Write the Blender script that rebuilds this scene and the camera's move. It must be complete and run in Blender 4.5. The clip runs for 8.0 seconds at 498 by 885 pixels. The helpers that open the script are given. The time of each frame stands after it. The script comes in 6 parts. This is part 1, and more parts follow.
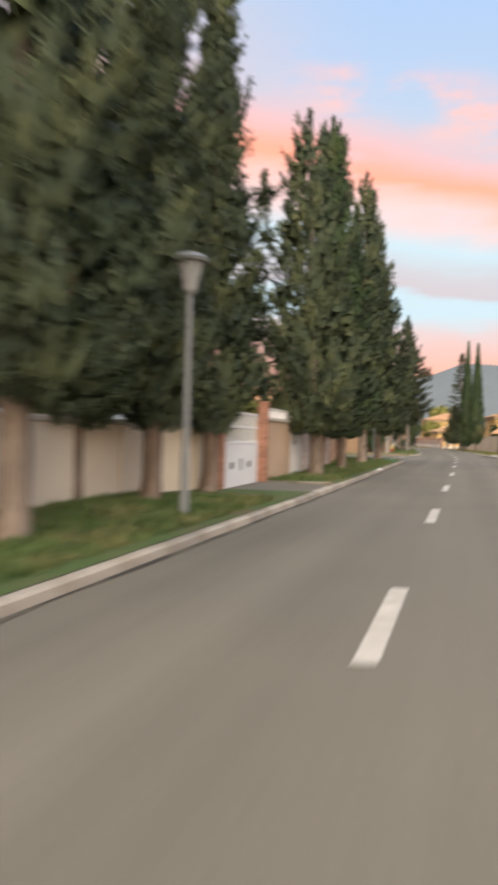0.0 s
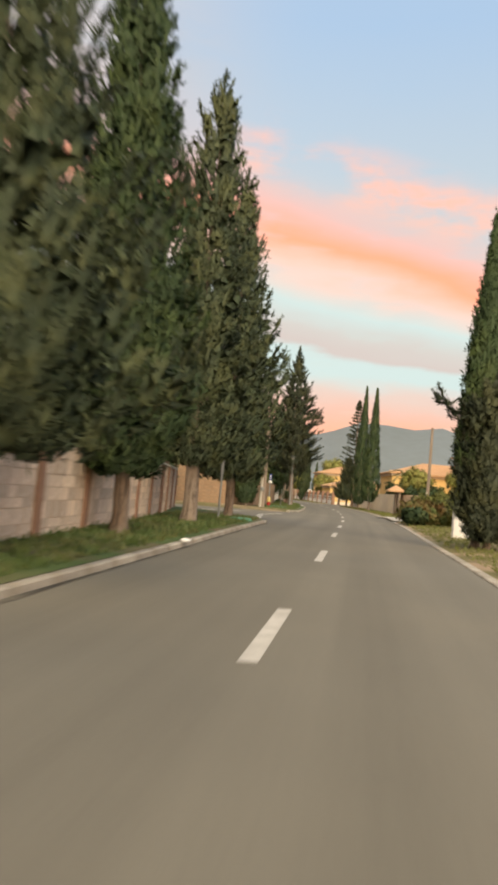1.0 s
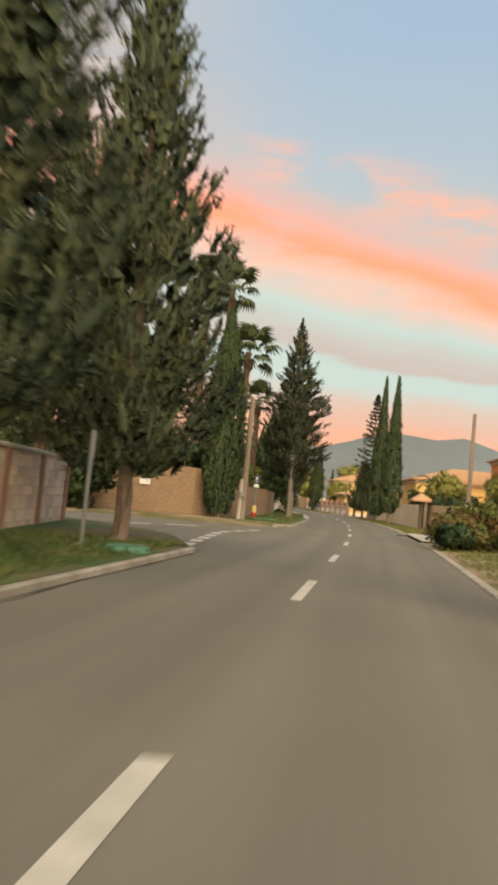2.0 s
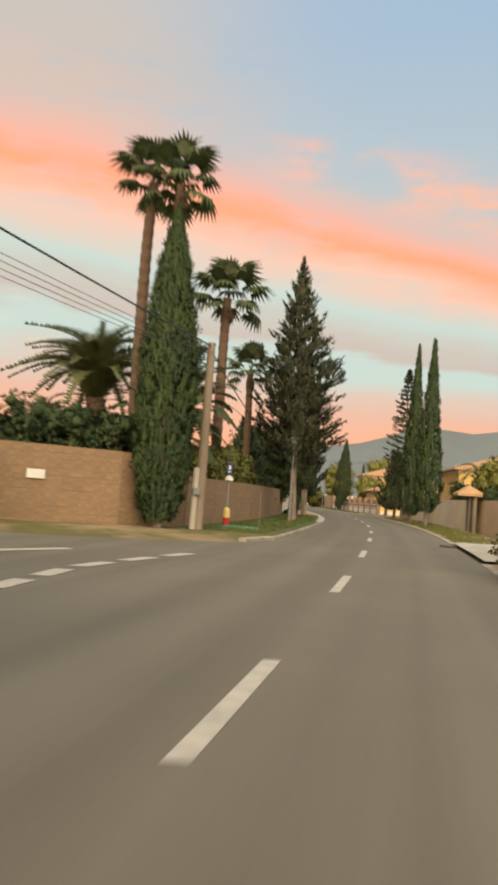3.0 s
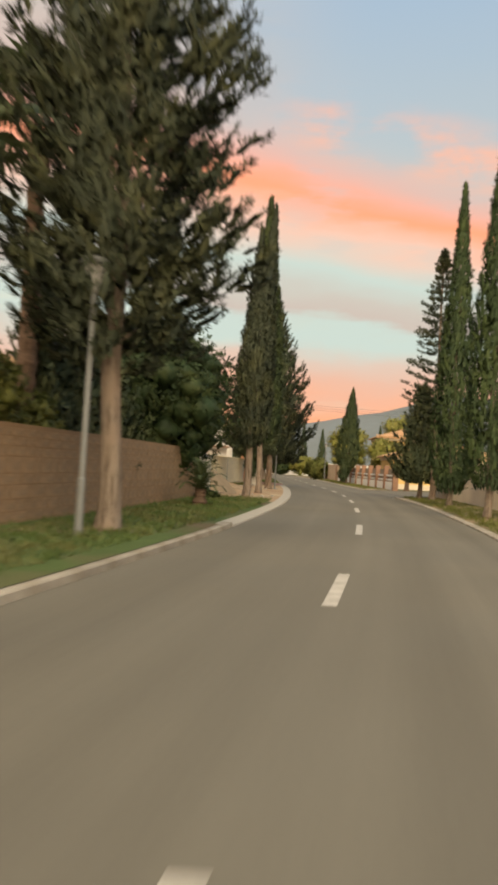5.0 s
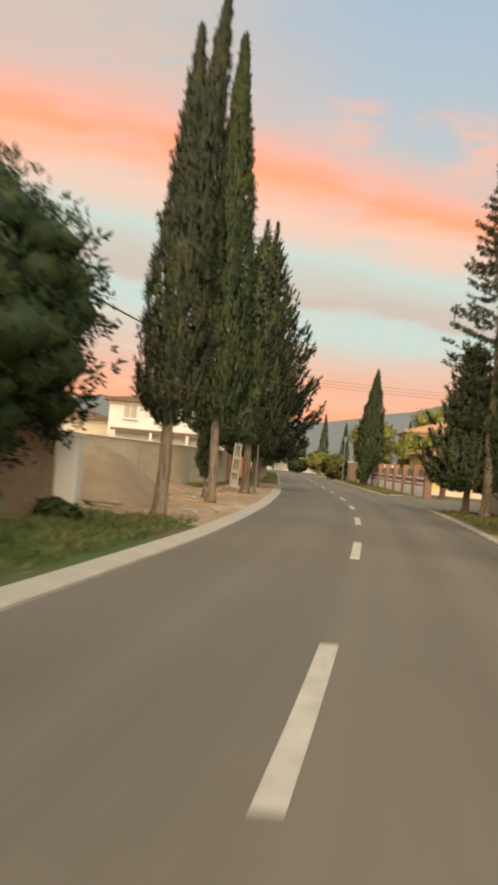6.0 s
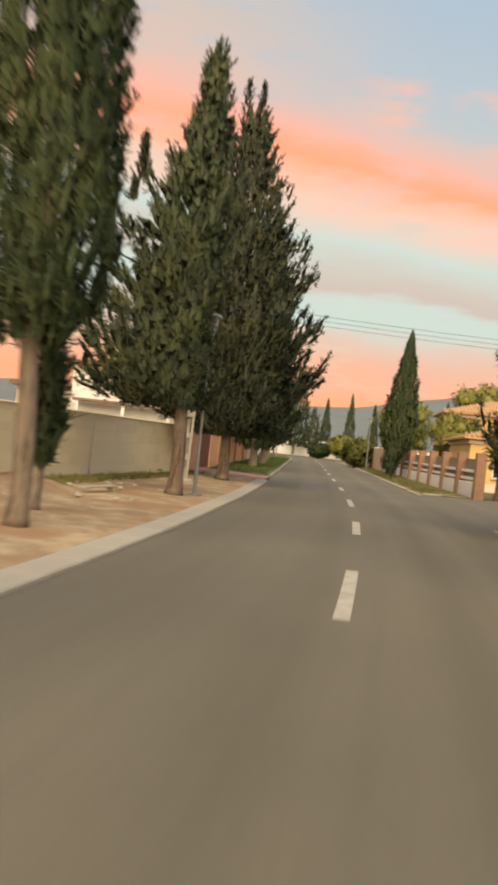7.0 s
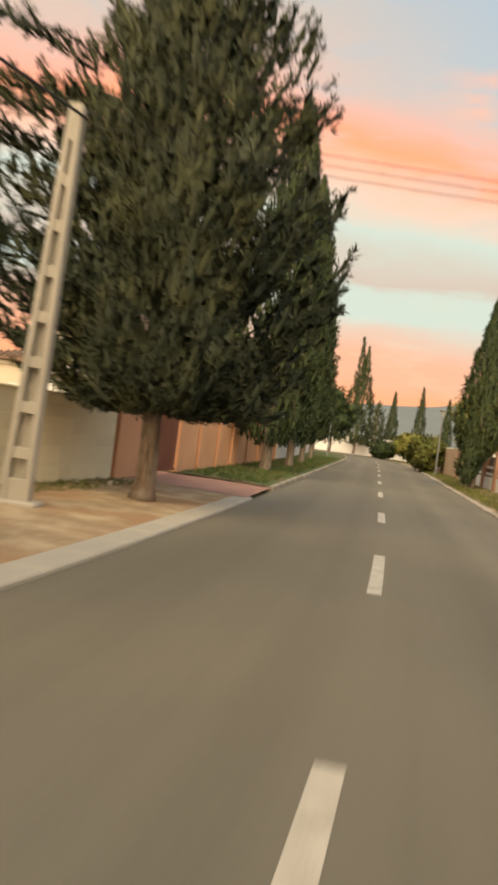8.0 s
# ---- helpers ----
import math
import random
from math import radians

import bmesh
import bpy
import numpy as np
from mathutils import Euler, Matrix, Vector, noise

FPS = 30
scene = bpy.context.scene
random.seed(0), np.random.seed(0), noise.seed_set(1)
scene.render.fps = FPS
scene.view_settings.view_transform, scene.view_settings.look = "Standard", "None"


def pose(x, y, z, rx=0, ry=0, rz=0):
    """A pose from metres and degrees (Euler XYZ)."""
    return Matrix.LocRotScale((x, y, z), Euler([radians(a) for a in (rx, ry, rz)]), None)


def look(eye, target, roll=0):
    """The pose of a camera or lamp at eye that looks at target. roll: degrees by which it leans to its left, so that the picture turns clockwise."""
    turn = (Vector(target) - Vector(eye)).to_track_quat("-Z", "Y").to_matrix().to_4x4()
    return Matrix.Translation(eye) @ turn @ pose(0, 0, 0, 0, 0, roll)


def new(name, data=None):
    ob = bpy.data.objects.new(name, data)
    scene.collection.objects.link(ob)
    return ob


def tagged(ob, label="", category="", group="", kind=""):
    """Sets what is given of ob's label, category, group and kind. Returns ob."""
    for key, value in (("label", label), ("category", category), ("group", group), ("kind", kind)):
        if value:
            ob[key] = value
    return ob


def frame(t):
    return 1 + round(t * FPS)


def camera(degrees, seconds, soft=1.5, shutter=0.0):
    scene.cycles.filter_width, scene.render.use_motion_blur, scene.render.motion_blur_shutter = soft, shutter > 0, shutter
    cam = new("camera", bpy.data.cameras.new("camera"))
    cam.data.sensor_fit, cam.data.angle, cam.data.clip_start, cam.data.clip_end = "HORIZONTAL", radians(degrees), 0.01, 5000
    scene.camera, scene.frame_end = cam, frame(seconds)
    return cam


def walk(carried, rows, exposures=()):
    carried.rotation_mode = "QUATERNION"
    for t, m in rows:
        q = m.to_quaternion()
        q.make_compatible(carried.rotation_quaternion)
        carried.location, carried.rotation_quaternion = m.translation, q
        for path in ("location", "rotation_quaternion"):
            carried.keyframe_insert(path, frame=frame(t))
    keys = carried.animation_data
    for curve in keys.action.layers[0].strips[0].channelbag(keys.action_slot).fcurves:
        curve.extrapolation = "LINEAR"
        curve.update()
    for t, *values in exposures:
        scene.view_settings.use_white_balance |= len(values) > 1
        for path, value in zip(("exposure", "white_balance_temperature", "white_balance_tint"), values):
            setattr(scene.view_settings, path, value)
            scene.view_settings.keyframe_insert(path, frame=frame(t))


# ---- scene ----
cam = camera(37.0, 8.0, soft=3.3, shutter=0.4)
PATH = [
    (0, (0.627, 0.113, 1.235), (0.59, 2.113, 1.217), 1.6),
    (0.1, (0.991, 1.409, 1.228), (1.025, 3.409, 1.229), 2.0),
    (0.2, (1.356, 2.706, 1.221), (1.458, 4.704, 1.238), 2.4),
    (0.3, (1.723, 4.004, 1.215), (1.875, 5.998, 1.251), 2.7),
    (0.4, (2.094, 5.302, 1.211), (2.258, 7.295, 1.262), 3.0),
    (0.5, (2.468, 6.602, 1.21), (2.63, 8.594, 1.272), 3.4),
    (1, (4.375, 13.076, 1.223), (4.595, 15.06, 1.347), 5.2),
    (1.5, (6.209, 19.39, 1.252), (6.432, 21.372, 1.401), 4.9),
    (1.7, (6.923, 21.906, 1.236), (7.127, 23.891, 1.379), 5.6),
    (2.8, (10.948, 35.722, 1.399), (11.018, 37.715, 1.548), 4.0),
    (3, (11.556, 38.223, 1.36), (11.629, 40.217, 1.497), 4.3),
    (3.5, (13.264, 44.947, 1.408), (13.336, 46.945, 1.468), 4.5),
    (4, (14.805, 51.386, 1.364), (14.87, 53.384, 1.414), 4.1),
    (4.5, (16.199, 57.702, 1.343), (16.271, 59.701, 1.383), 4.6),
    (4.7, (16.752, 60.274, 1.333), (16.795, 62.273, 1.394), 3.8),
    (5.8, (19.576, 74.271, 1.407), (19.537, 76.27, 1.46), 4.6),
    (6, (20.033, 76.81, 1.411), (19.977, 78.809, 1.456), 5.0),
    (6.5, (21.013, 83.024, 1.401), (20.926, 85.022, 1.418), 4.9),
    (7, (21.901, 89.107, 1.457), (21.765, 91.102, 1.452), 6.1),
    (7.5, (22.617, 95.066, 1.49), (22.385, 97.052, 1.472), 7.1),
    (8, (23.217, 101.172, 1.508), (22.894, 103.146, 1.474), 7.3),
]
EXPOSURES = [(0, 0.66, 6100, 12), (0.5, 0.58, 6150, 12), (1.0, 0.58, 6900, 8), (1.5, 0.48, 7300, 6), (3.0, 0.38, 7300, 6), (5.8, 0.38, 7400, 7), (7.0, 0.42, 7500, 8), (8.0, 0.52, 7900, 7)]
walk(cam, [(t, look(eye, target, roll)) for t, eye, target, roll in PATH], exposures=EXPOSURES)

# ---- sky, sun and exposure ----
world = bpy.data.worlds.new("dusk_sky")
scene.world = world
world.use_nodes = True
wn, wl = world.node_tree.nodes, world.node_tree.links
wn.clear()


def wnode(kind, **props):
    n = wn.new(kind)
    for k, v in props.items():
        if k == "op":
            n.operation = v
        elif k == "ins":
            for i, value in v.items():
                n.inputs[i].default_value = value
    return n


def wmath(op, a, b=None):
    n = wnode("ShaderNodeMath", op=op)
    for i, v in enumerate((a, b)):
        if v is None:
            continue
        if isinstance(v, (int, float)):
            n.inputs[i].default_value = v
        else:
            wl.new(v, n.inputs[i])
    return n.outputs[0]


def wramp(fac, stops):
    n = wn.new("ShaderNodeValToRGB")
    el = n.color_ramp.elements
    while len(el) < len(stops):
        el.new(0.5)
    for e, (p, c) in zip(el, stops):
        e.position, e.color = p, (*c, 1)
    wl.new(fac, n.inputs[0])
    return n.outputs[0]


def wmix(fac, a, b):
    n = wn.new("ShaderNodeMix")
    n.data_type = "RGBA"
    if isinstance(fac, (int, float)):
        n.inputs[0].default_value = fac
    else:
        wl.new(fac, n.inputs[0])
    wl.new(a, n.inputs[6])
    wl.new(b, n.inputs[7])
    return n.outputs[2]


coord = wn.new("ShaderNodeTexCoord").outputs["Generated"]
sep = wn.new("ShaderNodeSeparateXYZ")
wl.new(coord, sep.inputs[0])
sx, sy, sz = sep.outputs
# soft drift of the cloud edges, stretched along the cloud streets
stretch = wn.new("ShaderNodeMapping")
stretch.inputs["Rotation"].default_value = (0, radians(-9), 0)
stretch.inputs["Scale"].default_value = (2.6, 2.6, 11.0)
wl.new(coord, stretch.inputs[0])
drift = wnode("ShaderNodeTexNoise", ins={"Scale": 1.5, "Detail": 5.0, "Roughness": 0.5})
wl.new(stretch.outputs[0], drift.inputs["Vector"])
puff = wnode("ShaderNodeTexNoise", ins={"Scale": 11.0, "Detail": 4.0, "Roughness": 0.55})
wl.new(coord, puff.inputs["Vector"])
fine_drift = wnode("ShaderNodeTexNoise", ins={"Scale": 3.5, "Detail": 4.0, "Roughness": 0.5})
wl.new(stretch.outputs[0], fine_drift.inputs["Vector"])


def wrange(v, a, b, lo=0.0, hi=1.0):
    n = wn.new("ShaderNodeMapRange")
    n.interpolation_type = "SMOOTHSTEP"
    wl.new(v, n.inputs[0])
    for i, q in enumerate((a, b, lo, hi)):
        n.inputs[i + 1].default_value = q
    return n.outputs[0]


wob = wmath("MULTIPLY", wmath("SUBTRACT", drift.outputs[0], 0.5), 0.075)
wob2 = wmath("MULTIPLY", wmath("SUBTRACT", puff.outputs[0], 0.5), 0.022)
arc = wmath("ADD", wmath("MULTIPLY", sx, 0.13), wmath("MULTIPLY", wmath("MULTIPLY", sx, sx), 0.25))
steep = wrange(sz, 0.08, 0.30)
height = wmath("ADD", sz, wmath("ADD", wmath("MULTIPLY", arc, steep), wmath("MULTIPLY", wmath("SUBTRACT", 1.0, steep), 0.025)))
level = wmath("ADD", wmath("ADD", height, wob), wob2)
BLUE = (0.33, 0.48, 0.70)
TEAL = (0.51, 0.62, 0.63)
clouds = wramp(level, [
    (0.015, (1.0, 0.60, 0.34)), (0.055, (0.98, 0.39, 0.20)), (0.095, (0.89, 0.40, 0.25)), (0.14, (0.73, 0.45, 0.37)),
    (0.168, (0.64, 0.52, 0.48)), (0.188, TEAL), (0.206, TEAL), (0.214, (0.53, 0.47, 0.46)), (0.240, (0.53, 0.51, 0.50)), (0.275, TEAL),
    (0.320, (0.80, 0.53, 0.46)), (0.357, (1.0, 0.37, 0.23)), (0.385, (0.82, 0.42, 0.36)), (0.425, (0.60, 0.47, 0.46)),
    (0.50, (0.51, 0.47, 0.48)), (0.62, (0.44, 0.48, 0.56))])
clear = wramp(sz, [(0.0, (0.80, 0.52, 0.38)), (0.10, (0.64, 0.60, 0.54)), (0.22, TEAL), (0.36, (0.46, 0.55, 0.63)), (0.55, BLUE), (1.0, (0.30, 0.43, 0.64))])
# the cloud cover thins out to the east above the bright band
thin = wmath("MULTIPLY", wrange(sx, -0.20, 0.14), wrange(height, 0.36, 0.44))
cover = wmath("SUBTRACT", 1.0, wmath("MULTIPLY", thin, 0.92))
cover = wmath("MULTIPLY", cover, wrange(fine_drift.outputs[0], 0.30, 0.48, 0.70, 1.0))
billow = wmath("ADD", wmath("MULTIPLY", puff.outputs[0], 0.5), wmath("MULTIPLY", fine_drift.outputs[0], 0.5))
streak = wmath("MULTIPLY", wmath("MULTIPLY", wrange(height, 0.385, 0.430), wrange(height, 0.485, 0.430)), wrange(billow, 0.38, 0.66))
streak = wmath("MULTIPLY", streak, wrange(sx, -0.02, 0.10))
nishita = wn.new("ShaderNodeTexSky")
nishita.sky_type = "NISHITA"
nishita.sun_disc = False
nishita.sun_elevation = radians(4)
nishita.sun_rotation = radians(-20)
dim = wn.new("ShaderNodeVectorMath")
dim.operation = "SCALE"
dim.inputs[3].default_value = 0.12
wl.new(nishita.outputs[0], dim.inputs[0])
base_sky = wmix(0.12, clear, dim.outputs[0])
pink = wn.new("ShaderNodeRGB")
pink.outputs[0].default_value = (1.0, 0.44, 0.29, 1)
sky_colour = wmix(wmath("MULTIPLY", streak, 0.95), wmix(cover, base_sky, clouds), pink.outputs[0])
back = wn.new("ShaderNodeBackground")
back.inputs[1].default_value = 0.92
wl.new(sky_colour, back.inputs[0])
wout = wn.new("ShaderNodeOutputWorld")
wl.new(back.outputs[0], wout.inputs[0])

sun = new("sun", bpy.data.lights.new("sun", "SUN"))
sun.data.energy, sun.data.angle, sun.data.color = 4.3, radians(80), (1.0, 0.83, 0.60)
sun.matrix_world = look((-3, -40, 28), (0, 0, 0))


# ---- materials ----
def material(name, colour, second=None, rough=0.9, scale=6.0, fine=60.0, amount=0.5, bump=0.3, island=0.0, objects=0.0, metal=0.0, stretch_z=1.0, third=None, third_scale=0.6):
    """Two-scale procedural surface: broad stains, fine grain, optional tone change per island or per object."""
    m = bpy.data.materials.new(name)
    m.use_nodes = True
    n, l = m.node_tree.nodes, m.node_tree.links
    bsdf = n["Principled BSDF"]
    bsdf.inputs["Roughness"].default_value = rough
    bsdf.inputs["Metallic"].default_value = metal
    bsdf.inputs["Specular IOR Level"].default_value = 0.25
    second = second or tuple(c * 0.7 for c in colour)
    co = n.new("ShaderNodeTexCoord")
    mp = n.new("ShaderNodeMapping")
    mp.inputs["Scale"].default_value = (1, 1, stretch_z)
    l.new(co.outputs["Object"], mp.inputs[0])
    a, b = n.new("ShaderNodeTexNoise"), n.new("ShaderNodeTexNoise")
    for t, sc in ((a, scale), (b, fine)):
        t.inputs["Scale"].default_value = sc
        t.inputs["Detail"].default_value = 4
        l.new(mp.outputs[0], t.inputs["Vector"])
    add = n.new("ShaderNodeMath")
    add.operation = "MULTIPLY_ADD"
    l.new(b.outputs[0], add.inputs[0])
    add.inputs[1].default_value = 0.5
    l.new(a.outputs[0], add.inputs[2])
    ramp = n.new("ShaderNodeMapRange")
    ramp.inputs[1].default_value, ramp.inputs[2].default_value = 0.75 - 0.28 / max(amount, 0.05) * 0.5, 0.75 + 0.28 / max(amount, 0.05) * 0.5
    l.new(add.outputs[0], ramp.inputs[0])
    mix = n.new("ShaderNodeMix")
    mix.data_type = "RGBA"
    mix.inputs[6].default_value, mix.inputs[7].default_value = (*second, 1), (*colour, 1)
    l.new(ramp.outputs[0], mix.inputs[0])
    out = mix.outputs[2]
    if third:
        c = n.new("ShaderNodeTexNoise")
        c.inputs["Scale"].default_value = third_scale
        c.inputs["Detail"].default_value = 3
        l.new(co.outputs["Object"], c.inputs["Vector"])
        r = n.new("ShaderNodeMapRange")
        r.inputs[1].default_value, r.inputs[2].default_value = 0.45, 0.62
        l.new(c.outputs[0], r.inputs[0])
        mx = n.new("ShaderNodeMix")
        mx.data_type = "RGBA"
        l.new(r.outputs[0], mx.inputs[0])
        l.new(out, mx.inputs[6])
        mx.inputs[7].default_value = (*third, 1)
        out = mx.outputs[2]
    if island or objects:
        src = n.new("ShaderNodeNewGeometry").outputs["Random Per Island"] if island else n.new("ShaderNodeObjectInfo").outputs["Random"]
        k = island or objects
        vr = n.new("ShaderNodeMapRange")
        vr.inputs[3].default_value, vr.inputs[4].default_value = 1 - k, 1 + k
        l.new(src, vr.inputs[0])
        sc = n.new("ShaderNodeVectorMath")
        sc.operation = "SCALE"
        l.new(out, sc.inputs[0])
        l.new(vr.outputs[0], sc.inputs[3])
        out = sc.outputs[0]
    l.new(out, bsdf.inputs["Base Color"])
    if bump:
        bp = n.new("ShaderNodeBump")
        bp.inputs["Strength"].default_value = bump
        bp.inputs["Distance"].default_value = 0.02
        l.new(add.outputs[0], bp.inputs["Height"])
        l.new(bp.outputs[0], bsdf.inputs["Normal"])
    return m


def leaf_material(name, colour, second, tip=None):
    """Foliage: tone changes from spray to spray, and some light passes through."""
    m = material(name, colour, second, rough=0.6, scale=0.9, fine=5.0, amount=0.7, bump=0.0, island=0.06, third=tip, third_scale=1.3)
    n, l = m.node_tree.nodes, m.node_tree.links
    b = n["Principled BSDF"]
    b.inputs["Specular IOR Level"].default_value = 0.3
    through_leaf = n.new("ShaderNodeBsdfTranslucent")
    l.new(b.inputs["Base Color"].links[0].from_socket, through_leaf.inputs[0])
    mix = n.new("ShaderNodeMixShader")
    mix.inputs[0].default_value = 0.25
    l.new(b.outputs[0], mix.inputs[1])
    l.new(through_leaf.outputs[0], mix.inputs[2])
    l.new(mix.outputs[0], n["Material Output"].inputs[0])
    return m


asphalt = material("asphalt", (0.174, 0.156, 0.121), (0.149, 0.135, 0.107), rough=0.85, scale=0.35, fine=90, amount=0.6, bump=0.25, third=(0.159, 0.146, 0.118), third_scale=0.12)


def add_tracks(m):
    """Wear that follows the road: paler wheel tracks, a dark oil line between them, long streaks and broad patching."""
    n, l = m.node_tree.nodes, m.node_tree.links
    b = n["Principled BSDF"]
    src = b.inputs["Base Color"].links[0].from_socket
    uv = n.new("ShaderNodeUVMap")
    uv.uv_map = "along"
    cut = n.new("ShaderNodeSeparateXYZ")
    l.new(uv.outputs[0], cut.inputs[0])

    def calc(op, p, q):
        k = n.new("ShaderNodeMath")
        k.operation = op
        for i, v in enumerate((p, q)):
            if isinstance(v, (int, float)):
                k.inputs[i].default_value = v
            else:
                l.new(v, k.inputs[i])
        return k.outputs[0]

    def texture(sx, sy, scale, detail):
        mp = n.new("ShaderNodeMapping")
        mp.inputs["Scale"].default_value = (sx, sy, 1)
        l.new(uv.outputs[0], mp.inputs[0])
        t = n.new("ShaderNodeTexNoise")
        t.inputs["Scale"].default_value = scale
        t.inputs["Detail"].default_value = detail
        l.new(mp.outputs[0], t.inputs["Vector"])
        return t.outputs[0]

    # one lane's tracks repeat every 1.45 m across
    wave = calc("SINE", calc("ADD", calc("MULTIPLY", cut.outputs[0], 2 * math.pi / 1.45), 0.6), 0.0)
    tracks = calc("MULTIPLY", wave, 0.055)
    streak = calc("MULTIPLY", calc("SUBTRACT", texture(2.2, 0.035, 1.0, 5), 0.5), 0.40)
    patch = calc("MULTIPLY", calc("SUBTRACT", texture(0.5, 0.16, 1.0, 4), 0.5), 0.30)
    speckle = calc("MULTIPLY", calc("SUBTRACT", texture(1.0, 1.0, 22.0, 3), 0.5), 0.18)
    total = calc("ADD", calc("ADD", calc("ADD", tracks, streak), calc("ADD", patch, speckle)), 1.0)
    v = n.new("ShaderNodeVectorMath")
    v.operation = "SCALE"
    l.new(src, v.inputs[0])
    l.new(total, v.inputs[3])
    l.new(v.outputs[0], b.inputs["Base Color"])


add_tracks(asphalt)
road_paint = material("road_paint", (0.58, 0.54, 0.48), (0.38, 0.35, 0.30), rough=0.7, scale=5, fine=70, amount=0.6, bump=0.15)
gutter_dark = material("gutter_dark", (0.085, 0.075, 0.06), (0.05, 0.045, 0.04), scale=1.2, fine=30, amount=0.9, third=(0.13, 0.115, 0.09), third_scale=0.8, bump=0.4)
concrete = material("concrete", (0.43, 0.385, 0.32), (0.27, 0.235, 0.19), scale=2.2, fine=45, amount=0.9, objects=0.18, third=(0.25, 0.215, 0.16), third_scale=0.9)
pale_concrete = material("pale_concrete", (0.50, 0.46, 0.40), (0.38, 0.35, 0.30), scale=0.8, fine=40)
grass_ground = material("grass_ground", (0.088, 0.13, 0.040), (0.066, 0.10, 0.032), scale=2.5, fine=30, third=(0.15, 0.115, 0.065), third_scale=0.35, bump=0.6)
dry_grass = material("dry_grass", (0.16, 0.14, 0.055), (0.11, 0.10, 0.04), scale=2.0, fine=30, third=(0.30, 0.215, 0.135), third_scale=0.5, bump=0.6)
dirt = material("dirt", (0.50, 0.385, 0.255), (0.33, 0.235, 0.145), scale=2.2, fine=16, amount=1.0, third=(0.35, 0.215, 0.125), third_scale=0.75, bump=0.8)
tan_render = material("tan_render", (0.50, 0.37, 0.26), (0.40, 0.29, 0.20), scale=0.8, fine=20, bump=0.25)
brown_metal = material("brown_metal", (0.24, 0.10, 0.07), (0.17, 0.07, 0.05), rough=0.5, scale=2, fine=30, bump=0.05)
slate_brown = material("brown_roof_tile", (0.26, 0.17, 0.12), (0.18, 0.12, 0.09), scale=2, fine=20, objects=0.12, bump=0.3)
sand = material("sand", (0.38, 0.29, 0.19), (0.30, 0.22, 0.14), scale=2.0, fine=30, bump=0.6)
earth = material("earth", (0.13, 0.12, 0.06), (0.09, 0.085, 0.04), scale=0.05, fine=2.0, third=(0.18, 0.15, 0.08), third_scale=0.02, bump=0.0)
cream = material("cream_render", (0.70, 0.61, 0.48), (0.58, 0.50, 0.39), scale=0.7, fine=20, bump=0.2)
block_grey = material("block_wall_paint", (0.80, 0.73, 0.54), (0.72, 0.65, 0.48), scale=0.6, fine=18, objects=0.06, bump=0.25)
stone_a = material("pale_stone", (0.68, 0.56, 0.46), (0.52, 0.41, 0.32), scale=3.0, fine=25, objects=0.22, bump=0.6)
stone_b = material("tan_stone", (0.345, 0.230, 0.143), (0.255, 0.168, 0.103), scale=1.9, fine=22, amount=0.9, objects=0.07, bump=0.8, third=(0.25, 0.175, 0.115), third_scale=1.1)
stone_gap = material("tan_mortar", (0.28, 0.183, 0.111), (0.225, 0.145, 0.087), scale=2, fine=30)
pale_gap = material("pale_mortar", (0.54, 0.43, 0.34), (0.43, 0.34, 0.26), scale=2, fine=30)
mortar = material("mortar", (0.34, 0.25, 0.17), (0.26, 0.19, 0.12), scale=2, fine=30)
brick_tan = material("tan_brick", (0.34, 0.20, 0.135), (0.25, 0.145, 0.10), scale=4, fine=30, bump=0.4)
brick_red = material("red_brick", (0.42, 0.215, 0.145), (0.31, 0.150, 0.100), scale=4, fine=30, objects=0.2, bump=0.4)
terracotta = material("terracotta_render", (0.76, 0.42, 0.25), (0.64, 0.34, 0.20), scale=0.8, fine=20, bump=0.2)
roof_tile = material("roof_tile", (0.55, 0.35, 0.20), (0.42, 0.25, 0.14), scale=2, fine=20, objects=0.15, bump=0.3)
white_paint = material("white_paint", (0.78, 0.77, 0.75), (0.66, 0.65, 0.63), rough=0.5, scale=0.8, fine=15, bump=0.05)
yellow_render = material("yellow_render", (0.74, 0.52, 0.22), (0.62, 0.42, 0.17), scale=0.5, fine=12, bump=0.1)
orange_render = material("orange_render", (0.68, 0.27, 0.11), (0.55, 0.21, 0.08), scale=0.5, fine=12, bump=0.1)
turf_green = material("faded_green_plastic", (0.12, 0.27, 0.18), (0.07, 0.17, 0.10), rough=0.7, scale=3, fine=40, bump=0.3)
galvanised = material("galvanised_steel", (0.27, 0.28, 0.28), (0.19, 0.20, 0.20), rough=0.55, scale=2, fine=30, bump=0.05, metal=0.3)
dark_metal = material("dark_metal", (0.05, 0.05, 0.05), (0.03, 0.03, 0.03), rough=0.5, scale=3, fine=30, bump=0.0)
red_paint = material("red_paint", (0.52, 0.04, 0.035), (0.38, 0.03, 0.025), rough=0.45, scale=4, fine=30, bump=0.05)
yellow_paint = material("yellow_paint", (0.70, 0.55, 0.22), (0.55, 0.42, 0.16), rough=0.5, scale=4, fine=30, bump=0.05)
blue_paint = material("blue_paint", (0.04, 0.07, 0.25), (0.03, 0.05, 0.18), rough=0.4, scale=4, fine=30, bump=0.0)
old_wood = material("weathered_wood", (0.29, 0.235, 0.185), (0.19, 0.152, 0.12), scale=3, fine=25, bump=0.6, stretch_z=0.15)
